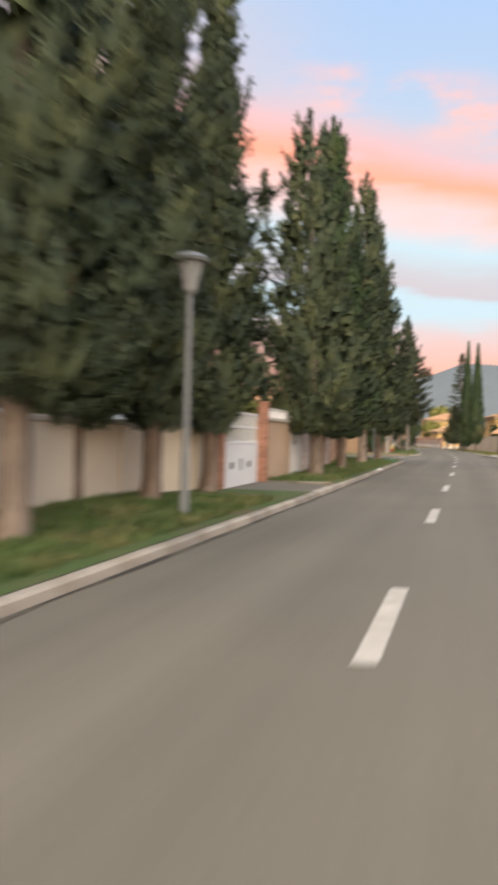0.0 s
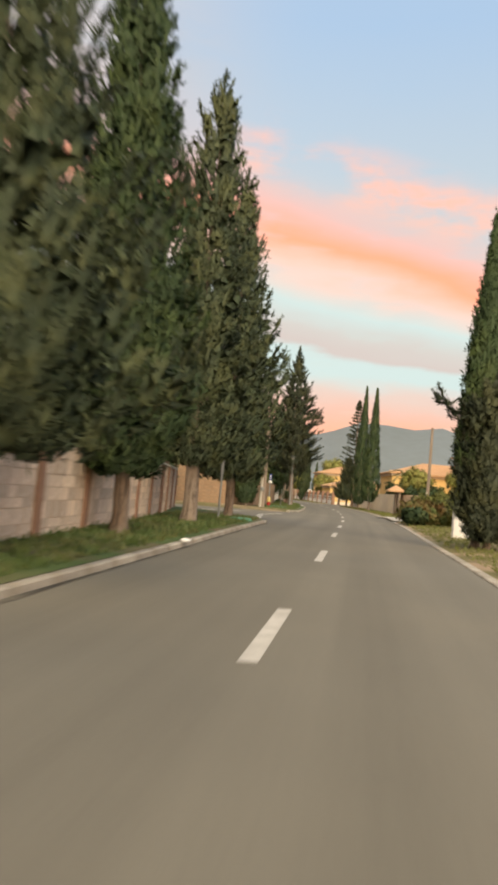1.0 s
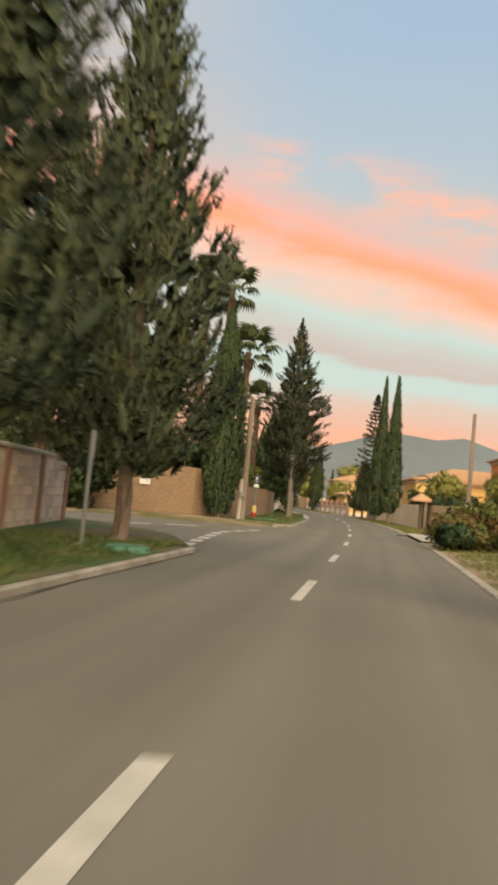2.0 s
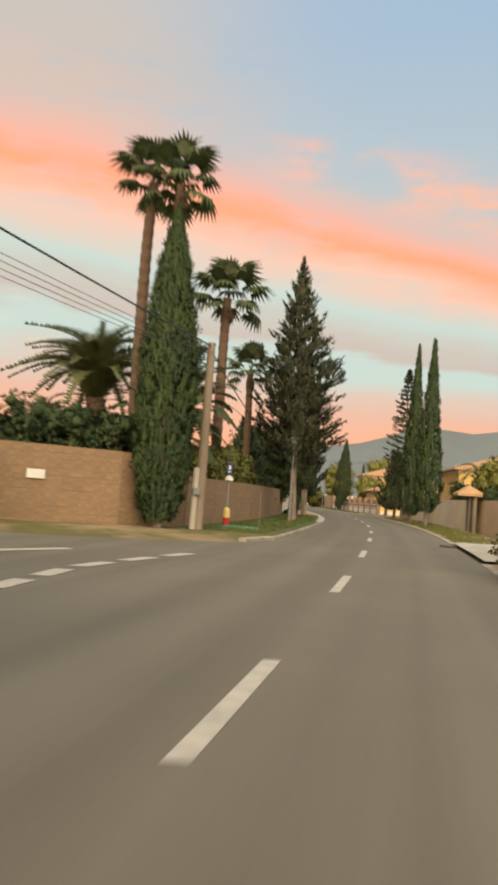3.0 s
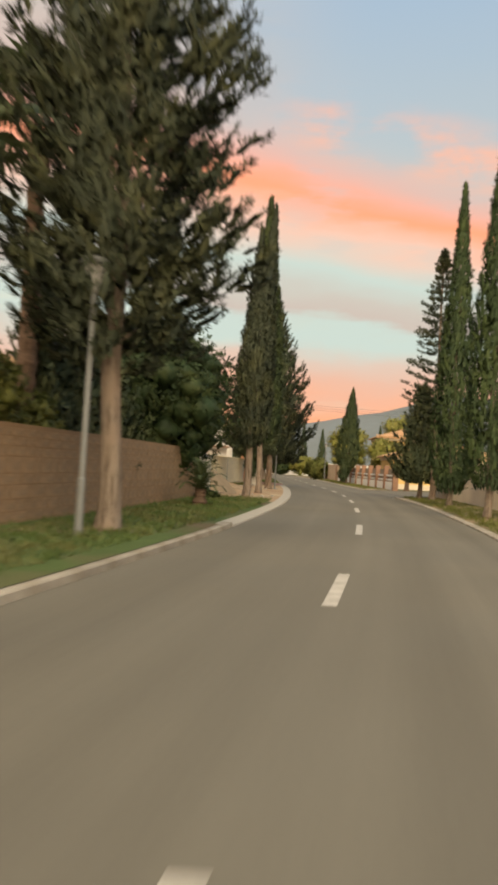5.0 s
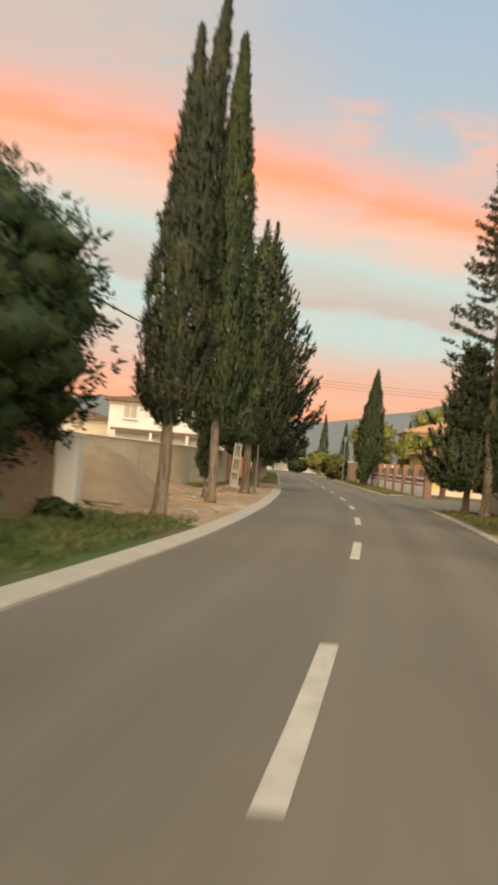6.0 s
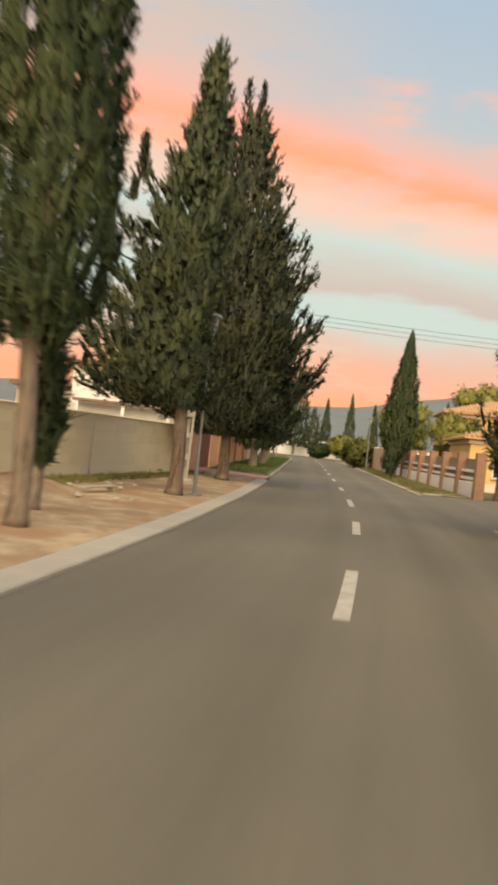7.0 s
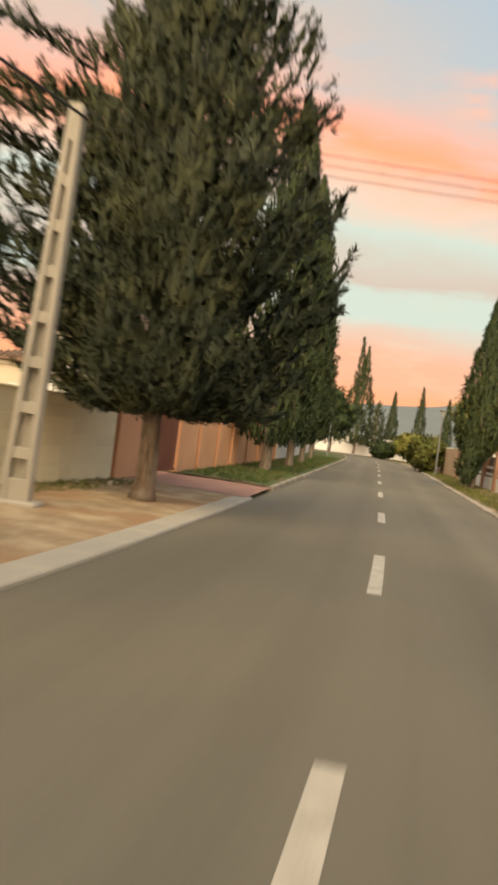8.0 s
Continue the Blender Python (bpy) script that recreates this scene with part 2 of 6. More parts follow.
bark = material("bark", (0.21, 0.15, 0.11), (0.085, 0.06, 0.045), scale=14, fine=55, bump=1.0, stretch_z=0.12, amount=1.3, third=(0.25, 0.20, 0.16), third_scale=1.5)
bark_pale = material("pale_bark", (0.28, 0.225, 0.18), (0.12, 0.09, 0.07), scale=14, fine=55, bump=1.0, stretch_z=0.12, amount=1.3, third=(0.26, 0.20, 0.155), third_scale=1.5)
palm_bark = material("palm_bark", (0.175, 0.115, 0.08), (0.085, 0.055, 0.04), scale=6, fine=25, bump=0.8, stretch_z=2.5)
pink_paving = material("pink_paving", (0.44, 0.25, 0.20), (0.34, 0.19, 0.15), scale=2, fine=30, bump=0.2)
dark_opening = material("window_glass", (0.03, 0.035, 0.04), (0.02, 0.022, 0.025), rough=0.12, scale=1, fine=5, bump=0.0)
# the blue-grey of the far hills is air haze put into the base colour
mountain = material("hazed_slope", (0.165, 0.192, 0.205), (0.130, 0.150, 0.150), scale=0.004, fine=0.05, bump=0.0)
lit_bulb = bpy.data.materials.new("lit_bulb")
lit_bulb.use_nodes = True
lit_bulb.node_tree.nodes["Principled BSDF"].inputs["Emission Color"].default_value = (1.0, 0.72, 0.35, 1)
lit_bulb.node_tree.nodes["Principled BSDF"].inputs["Emission Strength"].default_value = 14.0
leaf_broad = leaf_material("cypress_foliage", (0.074, 0.098, 0.050), (0.050, 0.070, 0.041), (0.100, 0.116, 0.050))
leaf_fast = leaf_material("slim_cypress_foliage", (0.056, 0.084, 0.032), (0.038, 0.060, 0.025), (0.074, 0.096, 0.034))
leaf_green = leaf_material("green_cypress_foliage", (0.052, 0.088, 0.034), (0.036, 0.062, 0.026), (0.070, 0.104, 0.034))
leaf_dark = leaf_material("spruce_foliage", (0.056, 0.070, 0.040), (0.036, 0.048, 0.030), (0.076, 0.084, 0.038))
leaf_lime = leaf_material("lime_foliage", (0.30, 0.30, 0.075), (0.20, 0.22, 0.06), (0.28, 0.26, 0.08))
leaf_hedge = leaf_material("hedge_foliage", (0.155, 0.172, 0.045), (0.115, 0.132, 0.036), (0.18, 0.185, 0.052))
leaf_weed = leaf_material("weed_foliage", (0.30, 0.29, 0.095), (0.20, 0.22, 0.07), (0.36, 0.30, 0.13))
leaf_deep = leaf_material("deep_green_foliage", (0.052, 0.088, 0.036), (0.034, 0.060, 0.027), (0.076, 0.104, 0.038))
leaf_red = leaf_material("russet_foliage", (0.228, 0.131, 0.049), (0.140, 0.114, 0.038), (0.105, 0.140, 0.044))
leaf_date = leaf_material("date_palm_foliage", (0.150, 0.165, 0.066), (0.100, 0.118, 0.048))
leaf_palm = leaf_material("palm_foliage", (0.090, 0.115, 0.048), (0.055, 0.076, 0.034))
grass_blade = leaf_material("grass_blades", (0.115, 0.165, 0.048), (0.082, 0.125, 0.038), (0.165, 0.170, 0.065))


# ---- building blocks ----
def link_mesh(name, mesh, mat, parent=None, label="", m=None):
    if mat and not mesh.materials:
        mesh.materials.append(mat)
    ob = new(name, mesh)
    if parent:
        ob.parent = parent
    if m is not None:
        ob.matrix_basis = m
    if label:
        ob["label"] = label
    return ob


def part(name, bm, mat, parent=None, label="", m=None, smooth=False):
    """Links a bmesh as one mesh object, under a thing or a part where one is given."""
    mesh = bpy.data.meshes.new(name)
    bm.to_mesh(mesh)
    bm.free()
    if smooth:
        mesh.polygons.foreach_set("use_smooth", [True] * len(mesh.polygons))
    return link_mesh(name, mesh, mat, parent, label, m)


def thing(name, x, y, z, label, category, group="", rz=0, kind=""):
    ob = new(name)
    ob.matrix_basis = pose(x, y, z, 0, 0, rz)
    return tagged(ob, label, category, group, kind)


def box(bm, x0, x1, y0, y1, z0, z1, bevel=0.0):
    r = bmesh.ops.create_cube(bm, size=1.0, matrix=Matrix.LocRotScale(((x0 + x1) / 2, (y0 + y1) / 2, (z0 + z1) / 2), None, (x1 - x0, y1 - y0, z1 - z0)))
    if bevel:
        edges = list({e for v in r["verts"] for e in v.link_edges})
        bmesh.ops.bevel(bm, geom=edges, offset=bevel, segments=1, affect="EDGES")
    return bm


def box_bm(*a, **k):
    return box(bmesh.new(), *a, **k)


def tube(bm, points, radii, sides=10):
    """A tapered tube through points; closed at both ends."""
    rings = []
    pts = [Vector(p) for p in points]
    for i, p in enumerate(pts):
        d = (pts[min(i + 1, len(pts) - 1)] - pts[max(i - 1, 0)]).normalized()
        a = d.cross(Vector((0, 1, 0)) if abs(d.y) < 0.9 else Vector((1, 0, 0))).normalized()
        b = d.cross(a)
        rings.append([bm.verts.new(p + radii[i] * (math.cos(t) * a + math.sin(t) * b)) for t in [2 * math.pi * k / sides for k in range(sides)]])
    for r0, r1 in zip(rings, rings[1:]):
        for k in range(sides):
            bm.faces.new((r0[k], r0[(k + 1) % sides], r1[(k + 1) % sides], r1[k]))
    bm.faces.new(rings[0][::-1])
    bm.faces.new(rings[-1])
    bmesh.ops.recalc_face_normals(bm, faces=bm.faces)
    return bm


def tube_bm(points, radii, sides=10):
    return tube(bmesh.new(), points, radii, sides)


def raw_mesh(name, verts, tris, normals=None):
    """A mesh from numpy arrays of vertices and triangles; normals round off the shading of foliage masses."""
    mesh = bpy.data.meshes.new(name)
    mesh.vertices.add(len(verts))
    mesh.vertices.foreach_set("co", np.asarray(verts, np.float32).ravel())
    mesh.loops.add(len(tris) * 3)
    mesh.loops.foreach_set("vertex_index", np.asarray(tris, np.int32).ravel())
    mesh.polygons.add(len(tris))
    mesh.polygons.foreach_set("loop_start", np.arange(0, len(tris) * 3, 3, dtype=np.int32))
    mesh.update(calc_edges=True)
    if normals is not None:
        mesh.polygons.foreach_set("use_smooth", np.ones(len(tris), bool))
        mesh.normals_split_custom_set_from_vertices(np.asarray(normals, np.float32))
    return mesh


def unit(v):
    return v / np.maximum(np.linalg.norm(v, axis=-1, keepdims=True), 1e-6)


def outward(v, t, n):
    """Turns every triangle so that it faces the way its normals point."""
    g = np.cross(v[t[:, 1]] - v[t[:, 0]], v[t[:, 2]] - v[t[:, 0]])
    flip = (g * n[t[:, 0]]).sum(1) < 0
    t = t.copy()
    t[flip] = t[flip][:, [0, 2, 1]]
    return t


def joined(*meshes):
    """Several (vertices, triangles, normals) as one."""
    base = np.cumsum([0] + [len(m[0]) for m in meshes])
    return np.concatenate([m[0] for m in meshes]), np.concatenate([m[1] + o for m, o in zip(meshes, base)]), np.concatenate([m[2] for m in meshes])


FAN = np.radians([-46, 0, 46])


def sprays(p, d, size, rng, width=0.15, spread=1.0, droop=0.25, normals=None):
    """Small jagged sprays of foliage: three pointed fingers that leave one point."""
    n = len(p)
    d = unit(d)
    a = unit(np.cross(d, rng.normal(size=(n, 3))))
    b = np.cross(d, a)
    verts, tris = [p[:, None, :]], []
    size = np.broadcast_to(size, (n,))[:, None]
    width = np.broadcast_to(width, (n,))[:, None]
    for i, f in enumerate(FAN * spread):
        ln = size * (1 - 0.35 * abs(f) / 0.9) * rng.uniform(0.75, 1.2, (n, 1))
        way = math.cos(f) * d + math.sin(f) * a
        side = -math.sin(f) * d + math.cos(f) * a
        lift = b * ln * rng.normal(0, droop, (n, 1))
        flip = rng.choice([-1.0, 1.0], (n, 1))
        verts.append((p + way * ln * 0.6 + side * size * width * 2.3 * flip + lift * 0.5)[:, None, :])
        verts.append((p + way * ln + lift)[:, None, :])
        tris.append((0, 1 + 2 * i, 2 + 2 * i))
    v = np.concatenate(verts, axis=1)
    k = v.shape[1]
    t = ((np.arange(n) * k)[:, None, None] + np.array(tris)[None]).reshape(-1, 3)
    v = v.reshape(-1, 3)
    if normals is None:
        return v, t
    nn = np.repeat(unit(normals), k, axis=0)
    return v, outward(v, t, nn), nn


def plumes(base, aim, long, rad, rng, per=14, size=0.34, width=0.070, heart=0.52, mass=None):
    """Pointed plumes of foliage: each a thin lumpy heart in a brush of feathery sprays that lean towards its tip; mass turns the shading towards the crown's own roundness."""
    n, sides = len(base), 3
    aim = unit(aim)
    u = unit(np.cross(aim, rng.normal(size=(n, 3))))
    w = np.cross(aim, u)
    long, rad = np.broadcast_to(long, (n,)), np.broadcast_to(rad, (n,))
    mass = np.zeros((n, 3)) if mass is None else mass
    # hearts
    rings = ((0.12, 0.9), (0.58, 0.8))
    V, N = [], []
    for s, k in rings:
        for j in range(sides):
            a = 2 * math.pi * (j + s) / sides
            way = math.cos(a) * u + math.sin(a) * w
            q = (rad * k * heart)[:, None] * rng.uniform(0.5, 1.4, (n, 1))
            V.append(base + aim * (long[:, None] * (s + rng.uniform(-0.10, 0.10, (n, 1)))) + way * q)
            N.append(way + 0.25 * aim + mass)
    V += [base - aim * (0.12 * long[:, None]), base + aim * (0.92 * long[:, None])]
    N += [mass - 0.5 * aim, mass + aim]
    m = len(rings) * sides
    tris = []
    for j in range(sides):
        p, q = j, (j + 1) % sides
        tris += [(p, q, q + sides), (p, q + sides, p + sides), (m, q, p), (m + 1, p + sides, q + sides)]
    v = np.stack(V, 1).reshape(-1, 3)
    nn = unit(np.stack(N, 1).reshape(-1, 3))
    t = ((np.arange(n) * (m + 2))[:, None, None] + np.array(tris)[None]).reshape(-1, 3)
    hearts = (v, outward(v, t, nn), nn)
    # sprays round them
    s = rng.uniform(0.0, 1.0, (n, per))
    s[:, 0] = 0.88
    a = rng.uniform(0, 2 * math.pi, (n, per))
    way = np.cos(a)[..., None] * u[:, None] + np.sin(a)[..., None] * w[:, None]
    prof = np.minimum((s + 0.25) / 0.5, 1.0) ** 0.7 * (1.02 - s) ** 0.6
    p = base[:, None] + aim[:, None] * (long[:, None] * s)[..., None] + way * (rad[:, None] * prof * rng.uniform(0.25, 1.0, (n, per)))[..., None]
    d = aim[:, None] + way * (0.95 * (1.1 - s))[..., None] + rng.normal(0, 0.30, (n, per, 3))
    nv = way + 0.35 * aim[:, None] + mass[:, None] + rng.normal(0, 0.20, (n, per, 3))
    ln = size * long[:, None] * rng.uniform(0.6, 1.3, (n, per)) * (1.1 - 0.35 * s)
    return joined(hearts, sprays(p.reshape(-1, 3), d.reshape(-1, 3), ln.ravel(), rng, width=width, spread=0.75, droop=0.25, normals=nv.reshape(-1, 3)))


def trunk_bm(h, r0, r1, rng, lean=(0, 0), sides=10):
    zs = [0, 0.12, 0.4, 1.0, 1.8, 2.8] + [h * f for f in (0.35, 0.55, 0.75, 1.0) if h * f > 3.2]
    pts = [(lean[0] * z + 0.04 * math.sin(z * 1.7), lean[1] * z + 0.04 * math.cos(z * 1.3), z) for z in zs]
    rad = [r0 * (1.35 if z < 0.05 else 1.18 if z < 0.2 else 1) * (1 - z / h) + r1 * (z / h) for z in zs]
    bm = tube_bm(pts, rad, sides)
    for v in bm.verts:
        n = noise.noise(Vector((v.co.x * 9, v.co.y * 9, v.co.z * 1.2)))
        v.co.x += n * 0.12 * r0
        v.co.y += n * 0.10 * r0
    return bm


def limb_parts(parent, mat, rng, count, limb_z, limb_r, lean=(0, 0)):
    for _ in range(count):
        z = rng.uniform(*limb_z)
        a = rng.uniform(0, 2 * math.pi)
        o = Vector((lean[0] * z, lean[1] * z, z))
        q = limb_r * rng.uniform(0.6, 1.0)
        tip = o + Vector((q * math.cos(a), q * math.sin(a), q * rng.uniform(0.5, 1.0)))
        part("limb", tube_bm([o, o.lerp(tip, 0.5) + Vector((0, 0, -0.08)), tip], [0.06, 0.04, 0.012], 5), mat, parent)


def profile_broad(f):
    """Relative radius of a broad conical crown at relative height f."""
    return np.clip(np.minimum((f + 0.03) / 0.16, 1.0) ** 0.6 * (1 - f) ** 0.82 * 1.08, 0, 1)


def fuller(power, low=0.16):
    """A crown profile that keeps its width higher up the smaller the power is."""
    return lambda f: np.clip(np.minimum((f + 0.03) / low, 1.0) ** 0.6 * (1 - f) ** power * 1.06, 0, 1)


def profile_slim(f):
    return np.clip(np.minimum((f + 0.015) / 0.22, 1.0) ** 0.7 * (1 - np.clip((f - 0.25) / 0.75, 0, 1) ** 1.1) ** 0.85, 0.0, 1)


def profile_column(f):
    """Nearly parallel sides that close in late."""
    return np.clip(np.minimum((f + 0.008) / 0.07, 1.0) ** 0.6 * (1 - np.clip((f - 0.22) / 0.78, 0, 1) ** 1.5) ** 0.8, 0.0, 1)


def profile_taper(f):
    """Widest low down, then drawn in evenly to a fine point."""
    return np.interp(f, [0.0, 0.05, 0.12, 0.40, 0.70, 0.90, 1.0], [0.45, 0.85, 1.0, 0.80, 0.42, 0.17, 0.03])


def profile_full(f):
    """Full sides up to the middle below a pointed top."""
    return np.interp(f, [0.0, 0.10, 0.36, 0.63, 0.85, 1.0], [0.60, 0.95, 0.95, 0.62, 0.26, 0.03])


def profile_spire(f):
    """A broad lower half below a slender leading shoot."""
    return np.interp(f, [0.0, 0.08, 0.30, 0.48, 0.62, 0.75, 0.90, 1.0], [0.62, 1.0, 0.96, 0.74, 0.45, 0.24, 0.10, 0.03])


def profile_spindle(f):
    """Full almost to the ground, widest below the middle, closing to a point."""
    return np.interp(f, [0.0, 0.04, 0.12, 0.30, 0.50, 0.75, 0.92, 1.0], [0.38, 0.62, 0.85, 1.0, 0.94, 0.62, 0.24, 0.04])


def crown_limbed(h0, h, radius, rng, limbs=110, per=16, size=0.50, rise=(28, 55), prof=profile_broad, lean=(0, 0), ragged=(0.65, 1.2), tips=(), core=1.0, clear=(0, 0, 0), arms=()):
    """A crown of upswept limbs that carry pointed plumes, with an uneven outline and gaps; clear opens one side low down."""
    B, A, L = [], [], []
    f = (np.arange(limbs) + rng.uniform(0, 1, limbs)) / limbs * 0.97
    f = f ** 1.12
    az = np.arange(limbs) * 2.39996 + rng.normal(0, 0.35, limbs)
    for i in range(limbs):
        zt = h0 + (h - h0) * f[i]
        k = float(prof(np.array(f[i])))
        way = np.array([math.cos(az[i]), math.sin(az[i])])
        open_side = min(0.95, max(0.0, way[0] * clear[0] + way[1] * clear[1]) * clear[2]) * min(1.0, max(0.0, (0.66 - f[i]) / 0.22))
        r = radius * k * rng.uniform(*ragged) * (1 - open_side) + 0.03
        e = math.radians(min(rng.uniform(*rise) + 24 * f[i], 82))
        drop = min(r * math.tan(e), zt - h0 * 0.75, 2.6)
        m = max(4, int(per * (0.30 + 0.85 * k * (1 - 0.6 * open_side))))
        t = 0.22 + 0.74 * (np.arange(m) + rng.uniform(0, 1, m)) / m
        t[-1] = 0.93
        t = t[:, None]
        p = np.concatenate([way[0] * r * t, way[1] * r * t, zt - drop + drop * t ** 1.45], 1)
        side = np.array([-way[1], way[0], 0.0])
        fan = rng.normal(0, 1, (m, 1)) * 0.42 * (1.1 - 0.5 * t)
        p += side * fan * 0.30 * r + rng.normal(0, 0.09, (m, 3)) * (0.3 + k)
        slope = drop / r * 1.3 * t ** 0.45
        aim = unit(np.concatenate([np.full((m, 1), way[0]), np.full((m, 1), way[1]), slope + 0.30], 1) + side * fan * 0.9 + rng.normal(0, 0.30, (m, 3)) + np.array([0, 0, 0.25]))
        p[:, 0] += lean[0] * zt
        p[:, 1] += lean[1] * zt
        B.append(p)
        A.append(aim)
        L.append(size * rng.uniform(0.65, 1.25, m) * (0.45 + 0.55 * k) * (0.85 + 0.25 * t[:, 0]))
    for start, end, m in arms:
        t = (np.arange(m) + 0.5)[:, None] / m
        B.append(np.array(start) + (np.array(end) - np.array(start)) * t + rng.normal(0, 0.10, (m, 3)))
        A.append(unit(np.array(end) - np.array(start)) + rng.normal(0, 0.40, (m, 3)) + np.array([0, 0, 0.6]))
        L.append(size * rng.uniform(0.6, 1.0, m))
    # leaders at the top
    for tx, ty, th in ((lean[0] * h, lean[1] * h, h + 0.1), *[q[:3] for q in tips]):
        m = 40
        z = th - 0.12 - np.linspace(0, 1, m) ** 1.3 * min(th - h * 0.70, 2.6)
        a = np.arange(m) * 2.4
        q = 0.06 * (th - z)
        tilt = np.interp(th - z, [0, 0.7, 2.6], [0.12, 0.45, 0.75])
        B.append(np.stack([tx + np.cos(a) * q, ty + np.sin(a) * q, z - 0.25], 1))
        A.append(np.stack([np.cos(a) * tilt, np.sin(a) * tilt, np.ones(m)], 1) + rng.normal(0, 0.12, (m, 3)))
        L.append(size * rng.uniform(0.75, 1.1, m) * np.interp(th - z, [0, 0.4, 2.6], [0.55, 0.60, 0.85]))
    p, d, ln = np.concatenate(B), np.concatenate(A), np.concatenate(L)
    low = p[:, 2] < h0 * 0.9
    p[low, 2] = h0 * 0.9 + rng.uniform(0, 0.4, low.sum())
    mid = np.stack([p[:, 0] - lean[0] * p[:, 2], p[:, 1] - lean[1] * p[:, 2], np.full(len(p), 0.12)], 1)
    outer = plumes(p, d, ln, ln * rng.uniform(0.20, 0.30, len(p)), rng, mass=unit(mid) * 1.1)
    # the dense inner part
    m = int(limbs * 3.0 * core)
    q = rng.uniform(0.0, 0.9, m)
    zc = h0 + (h - h0) * q
    a = rng.uniform(0, 2 * math.pi, m)
    shut = np.minimum(0.92, np.maximum(0, np.cos(a) * clear[0] + np.sin(a) * clear[1]) * clear[2]) * np.clip((0.66 - q) / 0.22, 0, 1)
    rc = radius * prof(q) * 0.50 * np.sqrt(rng.uniform(0, 1, m)) * (1 - shut)
    p = np.stack([lean[0] * zc + np.cos(a) * rc, lean[1] * zc + np.sin(a) * rc, zc], 1)
    d = np.stack([np.cos(a) * 0.5, np.sin(a) * 0.5, np.ones(m)], 1) + rng.normal(0, 0.25, (m, 3))
    ln = size * rng.uniform(1.0, 1.6, m) * (0.55 + 0.45 * prof(q))
    return joined(outer, plumes(p, d, ln, ln * 0.30, rng, per=6, heart=0.8, mass=unit(d * np.array([1, 1, 0.2])) * 0.8))


def crown_slim(h0, h, radius, rng, count=900, size=0.50, lean=(0, 0), tops=1, lump=0.16, prof=profile_slim, fork=None, apart=0.55):
    """A column of close upright plumes, as slender cypresses have."""
    f = (np.arange(count) + rng.uniform(0, 1, count)) / count
    az = np.arange(count) * 2.39996 + rng.normal(0, 0.25, count)
    ph = rng.uniform(0, 6.28, 4)
    wave = np.sin(az * 3 + ph[0] + f * 5) * 0.5 + np.sin(az * 5 + ph[1] - f * 9) * 0.35 + np.sin(f * 40 + az * 2 + ph[2]) * 0.3
    k = prof(f)
    r = radius * k * (1 + lump * wave) * rng.uniform(0.70, 0.92, count)
    z = h0 + (h - h0) * f
    cx, cy = lean[0] * z + 0.0, lean[1] * z + 0.0
    if tops > 1:
        kk = rng.integers(0, tops, count)
        split = np.clip((f - 0.45) / 0.45, 0, 1)
        for j in range(tops):
            s = kk == j
            a = (ph[3] if fork is None else fork) + j * 2 * math.pi / tops
            cx = np.where(s, cx + math.cos(a) * radius * apart * split, cx)
            cy = np.where(s, cy + math.sin(a) * radius * apart * split, cy)
            z = np.where(s, z - (0.09 * j) * (h - h0) * split, z)
            r = np.where(s, r * (1 - 0.40 * split), r)
    ln = size * rng.uniform(0.7, 1.25, count) * (0.55 + 0.45 * np.clip(k * 1.4, 0, 1))
    inner = rng.random(count) < 0.22
    r = np.where(inner, r * 0.45, r)
    ln = np.where(inner, ln * 1.3, ln)
    p = np.stack([cx + np.cos(az) * r, cy + np.sin(az) * r, z - ln * 0.35], 1)
    p[:, 2] = np.maximum(p[:, 2], h0 * 0.92)
    tilt = 0.16 + 0.12 * rng.uniform(0, 1, count) - 0.12 * f
    d = np.stack([np.cos(az) * tilt, np.sin(az) * tilt, np.ones(count)], 1) + rng.normal(0, 0.09, (count, 3))
    out = np.stack([np.cos(az), np.sin(az), np.full(count, 0.1)], 1)
    return plumes(p, d, ln, ln * rng.uniform(0.17, 0.25, count), rng, per=10, size=0.38, heart=0.48, mass=out * 1.1)


